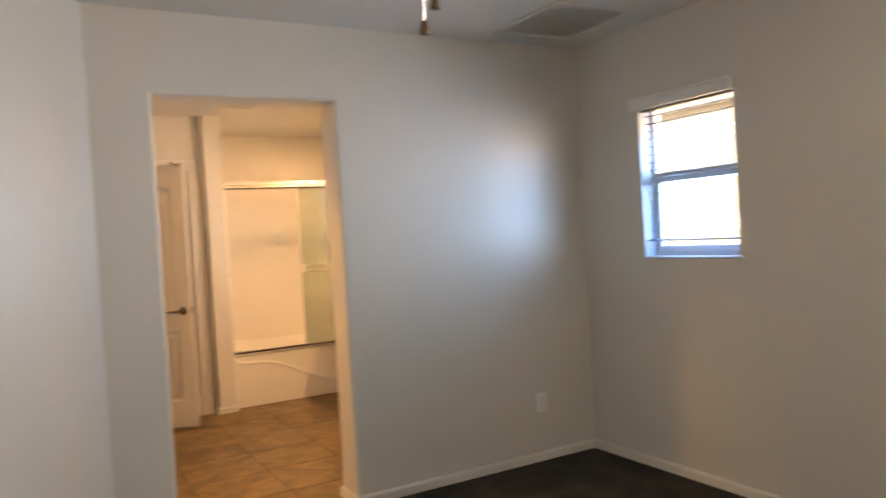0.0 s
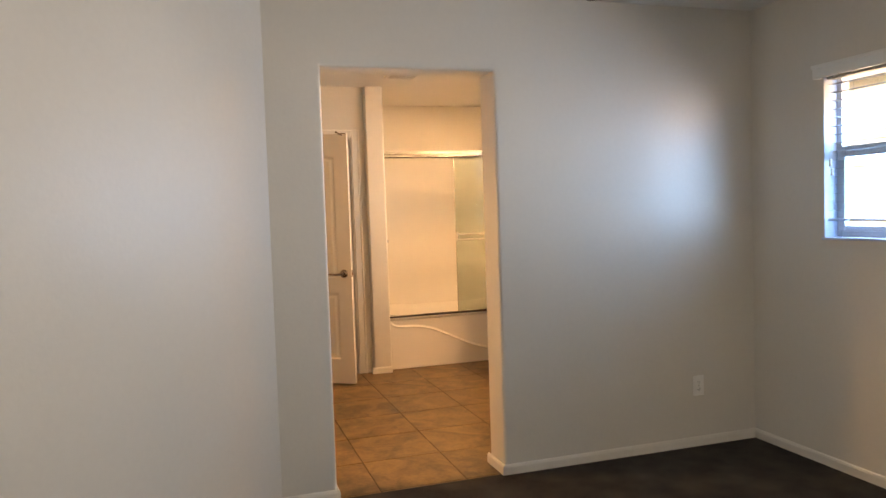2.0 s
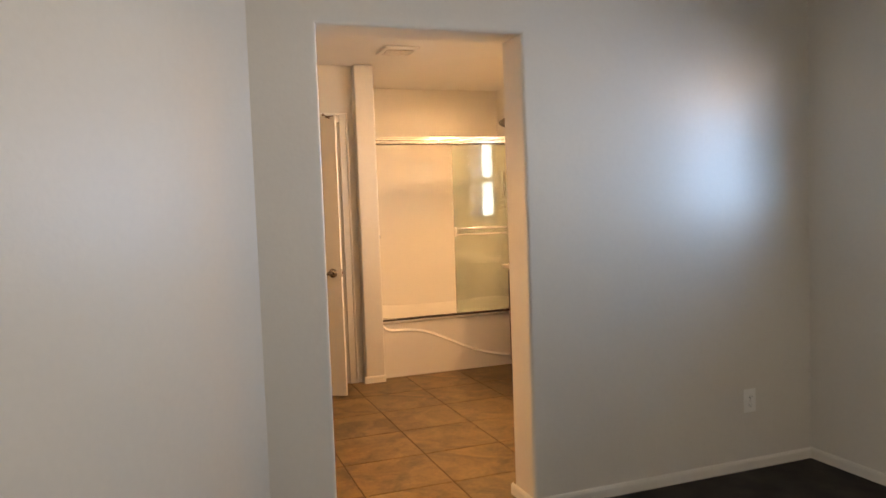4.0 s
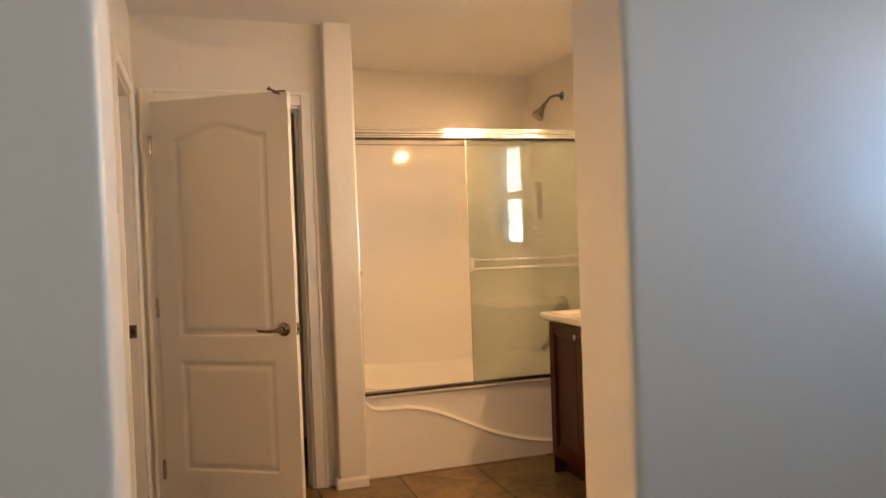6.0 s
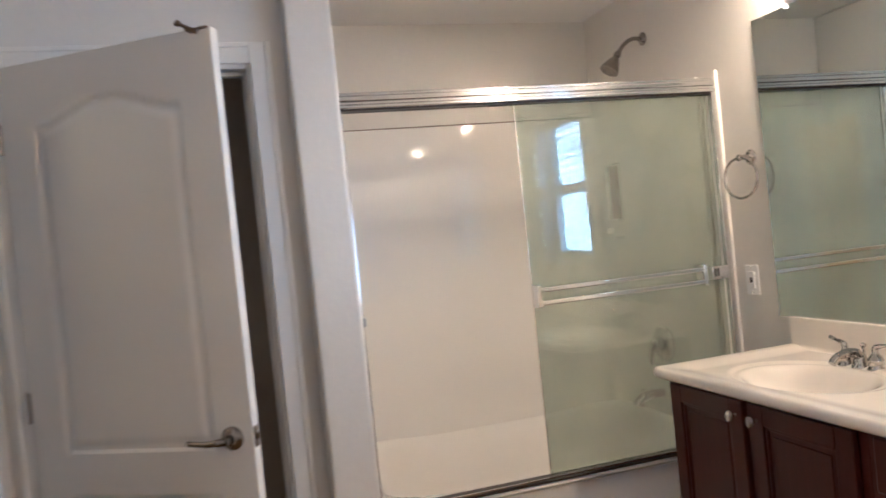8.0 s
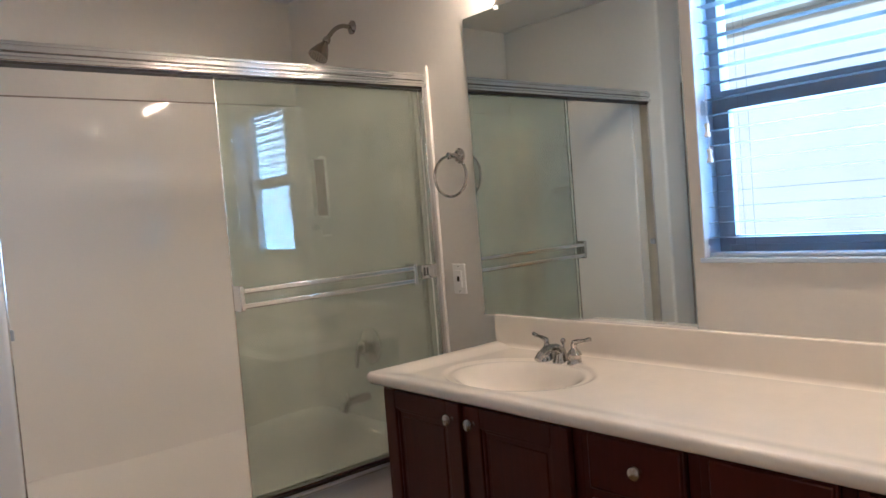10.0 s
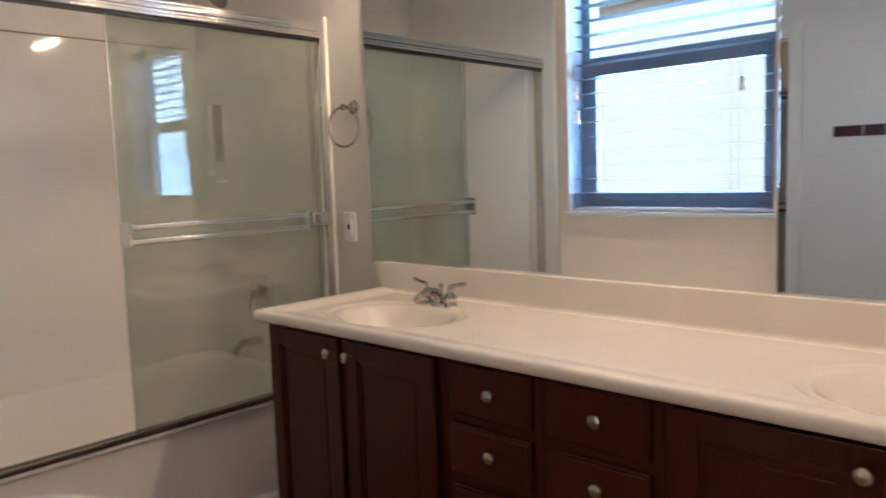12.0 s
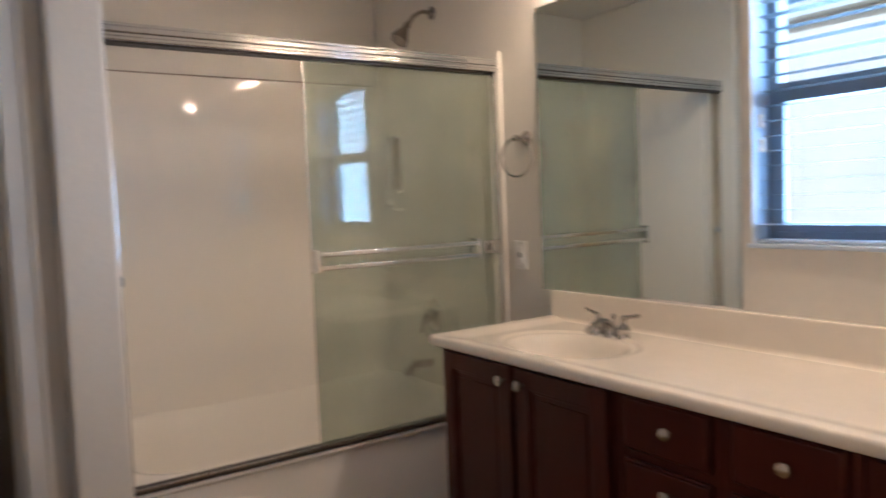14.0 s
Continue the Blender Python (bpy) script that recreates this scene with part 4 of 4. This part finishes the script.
# ---------------------------------------------------------------- lamps, vents, fan
def vanity_light(c, bulb):
    ob = thing("vanity_light", (0, c, 2.135), "brushed nickel light bar with four down-turned lamps above a mirror", "wall lamp", group="vanity lights")
    part("back_bar", boxes((-0.030, -0.255, -0.045, -0.001, 0.255, 0.020), bevel=0.008, segments=3), NICKEL, ob)
    part("wall_canopy", boxes((-0.022, -0.060, 0.021, -0.001, 0.060, 0.085), bevel=0.006), NICKEL, ob)
    for k in range(4):
        y = -0.18 + 0.12 * k
        bm = bmesh.new()
        tube(bm, curve_points([(-0.024, y, 0), (-0.036, y, 0.060), (-0.060, y, 0.140), (-0.095, y, 0.150), (-0.110, y, 0.128)]), 0.006, 10)
        lathe(bm, pose(-0.110, y, 0.108), [(0, 0), (0.014, 0), (0.016, 0.006), (0.015, 0.022), (0, 0.023)], 18)
        part("socket_arm", bm, NICKEL, ob)
        bm = bmesh.new()
        lathe(bm, pose(-0.110, y, 0.072), [(0.056, 0.0), (0.055, 0.014), (0.047, 0.034), (0.030, 0.050), (0.016, 0.056), (0.015, 0.052), (0.028, 0.047), (0.044, 0.032), (0.052, 0.013), (0.053, 0.0), (0.056, 0.0)], 24)
        part("shade", bm, FROSTED, ob, "frosted glass bell shade open below")
        bm = bmesh.new()
        lathe(bm, pose(-0.110, y, 0.110, 180, 0, 0), [(0.007, 0), (0.007, 0.030), (0.010, 0.036), (0.011, 0.044), (0.009, 0.052), (0.004, 0.056), (0, 0.057)], 18)
        part("bulb", bm, bulb, ob, "small lit capsule bulb")
    return ob


vanity_light(2.075, BULB)
vanity_light(0.600, BULB_BRIGHT)


def ceiling_vent(name, x0, y0, x1, y1, label, slats):
    ob = thing(name, ((x0 + x1) / 2, (y0 + y1) / 2, H), label, "ceiling vent")
    a, b, f = (x1 - x0) / 2, (y1 - y0) / 2, 0.030
    part("vent_frame", boxes((-a, -b, -0.010, -a + f, b, -0.0005), (a - f, -b, -0.010, a, b, -0.0005), (-a + f, -b, -0.010, a - f, -b + f, -0.0005), (-a + f, b - f, -0.010, a - f, b, -0.0005), bevel=0.002), TRIM, ob)
    part("vent_cavity", boxes((-a + f, -b + f, -0.0015, a - f, b - f, -0.0006)), PLASTIC, ob)
    n = slats
    step = (2 * b - 2 * f) / n
    me = None
    for k in range(n):
        if me is None:
            sb = boxes((-a + f, -step * 0.49, -0.0012, a - f, step * 0.49, 0.0012))
            me = mesh_of("vent_slat", sb, TRIM)
        o = new("vent_slat", me)
        o.parent = ob
        o.matrix_basis = pose(0, -b + f + (k + 0.5) * step, -0.006, 12, 0, 0)
    return ob


ceiling_vent("return_air_vent", -0.72, -0.73, -0.20, -0.18, "white louvred return-air grille in the bedroom ceiling", 13)


def exhaust_fan():
    ob = thing("exhaust_fan", (-1.49, 2.12, H), "white round-cornered exhaust fan cover in the bathroom ceiling", "exhaust fan")
    bm = boxes((-0.128, -0.125, -0.022, 0.128, 0.125, -0.0005), bevel=0.012, segments=3)
    part("cover", bm, TRIM, ob)
    g = part("grille", boxes((-0.095, -0.085, -0.024, 0.095, 0.085, -0.0215)), SHELF_AND_SHADE, ob)
    for k in range(15):
        part("grille_bar", boxes((-0.095 + k * 0.0133, -0.085, -0.028, -0.089 + k * 0.0133, 0.085, -0.0235)), TRIM, ob)


exhaust_fan()


def ceiling_fan():
    ob = thing("ceiling_fan", (-2.15, -2.05, H), "bronze ceiling fan with pale blades and two pull chains", "ceiling fan")
    bm = bmesh.new()
    lathe(bm, pose(0, 0, 0, 180, 0, 0), [(0, 0.0005), (0.07, 0.0005), (0.065, 0.02), (0.03, 0.03), (0.03, 0.05), (0.10, 0.06), (0.115, 0.09), (0.10, 0.13), (0.05, 0.15), (0, 0.152)], 32)
    part("motor_housing", bm, NICKEL, ob)
    for k in range(5):
        m = pose(0, 0, -0.095, 0, 0, 72 * k + 20)
        bm = boxes((0.15, -0.062, -0.004, 0.58, 0.062, 0.004), bevel=0.003)
        bm.transform(m @ pose(0, 0, 0, 10, 0, 0))
        part("blade", bm, TRIM, ob)
        bm = boxes((0.10, -0.018, -0.006, 0.20, 0.018, -0.001), bevel=0.002)
        bm.transform(m)
        part("blade_arm", bm, NICKEL, ob)
    for i, (x, y, z) in enumerate(((-0.065, -0.050, -0.647), (-0.034, -0.050, -0.589))):
        bm = bmesh.new()
        zz = -0.13
        while zz > z + 0.03:
            bmesh.ops.create_icosphere(bm, subdivisions=1, radius=0.0042, matrix=Matrix.Translation((x, y, zz)))
            zz -= 0.0082
        part("pull_chain", bm, CHROME, ob, "beaded pull chain")
        bm = bmesh.new()
        lathe(bm, pose(x, y, z), [(0, 0), (0.011, 0.002), (0.012, 0.010), (0.009, 0.022), (0.005, 0.032), (0, 0.033)], 14)
        part("chain_pull", bm, BRONZE, ob, "bronze chain pull")
    part("switch_cup", lathe(bmesh.new(), pose(0, 0, -0.145, 180, 0, 0), [(0, 0), (0.14, 0), (0.13, 0.012), (0.05, 0.02), (0, 0.02)], 24), NICKEL, ob)


ceiling_fan()

# ---------------------------------------------------------------- closet and side room
cl = thing("closet_lamp", (-3.55, 2.14, H), "opal globe lamp lit on a short stem in the closet", "ceiling lamp")
bm = bmesh.new()
lathe(bm, pose(0, 0, 0, 180, 0, 0), [(0, 0.0005), (0.065, 0.0005), (0.062, 0.018), (0.018, 0.026), (0.012, 0.036), (0.012, 0.095), (0.045, 0.100), (0.050, 0.118), (0, 0.118)], 28)
part("lamp_base", bm, TRIM, cl)
bm = bmesh.new()
lathe(bm, pose(0, 0, -0.112, 180, 0, 0), [(0.048, 0), (0.080, 0.024), (0.100, 0.060), (0.104, 0.095), (0.092, 0.135), (0.060, 0.170), (0.025, 0.184), (0, 0.186)], 28)
OPAL = glow("opal_shade", (1.0, 0.66, 0.34), 16.0)
OPAL_BRIGHT = glow("opal_shade_bright", (1.0, 0.58, 0.22), 130.0)
part("shade", bm, OPAL, cl, "lit opal glass shade")
side_lamp = copy_thing(cl, pose(-3.35, 0.78, H))
side_lamp["label"] = "round opal ceiling lamp lit in the side room"
for o in side_lamp.children:
    if o.name.startswith("shade"):
        o.data = o.data.copy()
        o.data.materials[0] = OPAL_BRIGHT
for z in (0.99, 1.83):
    sh = thing("closet_shelf", (-4.2, 2.15, z), "brown closet shelf with a hanging rail below", "shelf", group="closet shelves")
    part("shelf_board", boxes((0.001, -0.685, 0, 0.32, 0.695, 0.019), bevel=0.002), SHELF_AND_SHADE, sh)
    part("shelf_cleat", boxes((0.001, -0.685, -0.06, 0.018, 0.695, -0.001)), TRIM, sh)
    part("hanging_rail", rod(bmesh.new(), (0.27, -0.684, -0.045), (0.27, 0.694, -0.045), 0.014, 14), BRONZE, sh)

# ---------------------------------------------------------------- outside
tagged(new("ground", mesh_of("ground", boxes((-300, -300, -0.4, 300, 300, -0.25)), GROUND)), "bare gravel ground around the house", "ground", kind="structure")

nb = thing("neighbour_house", (3.3, 0.0, -0.25), "pale stucco house across the narrow side yard", "house")
part("house_wall", boxes((0, -9, 0, 8, 9, 2.90)), STUCCO, nb, smooth=False)
bm = bmesh.new()
vs = [bm.verts.new(c) for c in ((-0.12, -9.2, 2.90), (8.2, -9.2, 2.90), (8.2, 9.2, 2.90), (-0.12, 9.2, 2.90), (4, -5, 3.25), (4, 5, 3.25))]
for q in ((0, 1, 4), (2, 3, 5), (0, 4, 5, 3), (1, 2, 5, 4), (0, 3, 2, 1)):
    bm.faces.new([vs[i] for i in q])
part("roof", bm, ROOF, nb, "brown tiled roof", smooth=False)
part("fascia", boxes((-0.13, -9.2, 2.80, -0.005, 9.2, 2.898)), TRIM, nb, smooth=False)

# ---------------------------------------------------------------- floor tiles
TP, TA = 0.452, 0.0
ta, tb = Vector((math.cos(TA), math.sin(TA))), Vector((-math.sin(TA), math.cos(TA)))
origin = Vector((-1.790, 0.928))
tile_me = mesh_of("tile", boxes((-TP / 2 + 0.003, -TP / 2 + 0.003, -0.005, TP / 2 - 0.003, TP / 2 - 0.003, 0.0), bevel=0.0015, segments=1), TILE)
cut_me = {}
for i in range(-7, 6):
    for j in range(-4, 8):
        c = origin + ta * (i + 0.5) * TP + tb * (j + 0.5) * TP
        corners = [c + ta * (u * (TP / 2 - 0.003)) + tb * (v * (TP / 2 - 0.003)) for u, v in ((-1, -1), (1, -1), (1, 1), (-1, 1))]
        if max(p.y for p in corners) < 0.02 or min(p.y for p in corners) > 2.90 or max(p.x for p in corners) < -4.2 or min(p.x for p in corners) > 0:
            continue
        if min(p.y for p in corners) >= 0.012:
            o = new("tile", tile_me)
            o.matrix_world = pose(c.x, c.y, 0.0, 0, 0, math.degrees(TA))
        else:
            poly = []
            for p, q in zip(corners, corners[1:] + corners[:1]):
                if p.y >= 0.012:
                    poly.append(p)
                if (p.y - 0.012) * (q.y - 0.012) < 0:
                    t = (0.012 - p.y) / (q.y - p.y)
                    poly.append(p + (q - p) * t)
            bm = bmesh.new()
            f = bm.faces.new([bm.verts.new((p.x - c.x, p.y - c.y, -0.005)) for p in poly])
            r = bmesh.ops.extrude_face_region(bm, geom=[f])
            for v in r["geom"]:
                if isinstance(v, bmesh.types.BMVert):
                    v.co.z = 0.0
            o = new("tile", mesh_of("tile", bm, TILE))
            o.matrix_world = pose(c.x, c.y, 0)
        o.parent = FLOOR
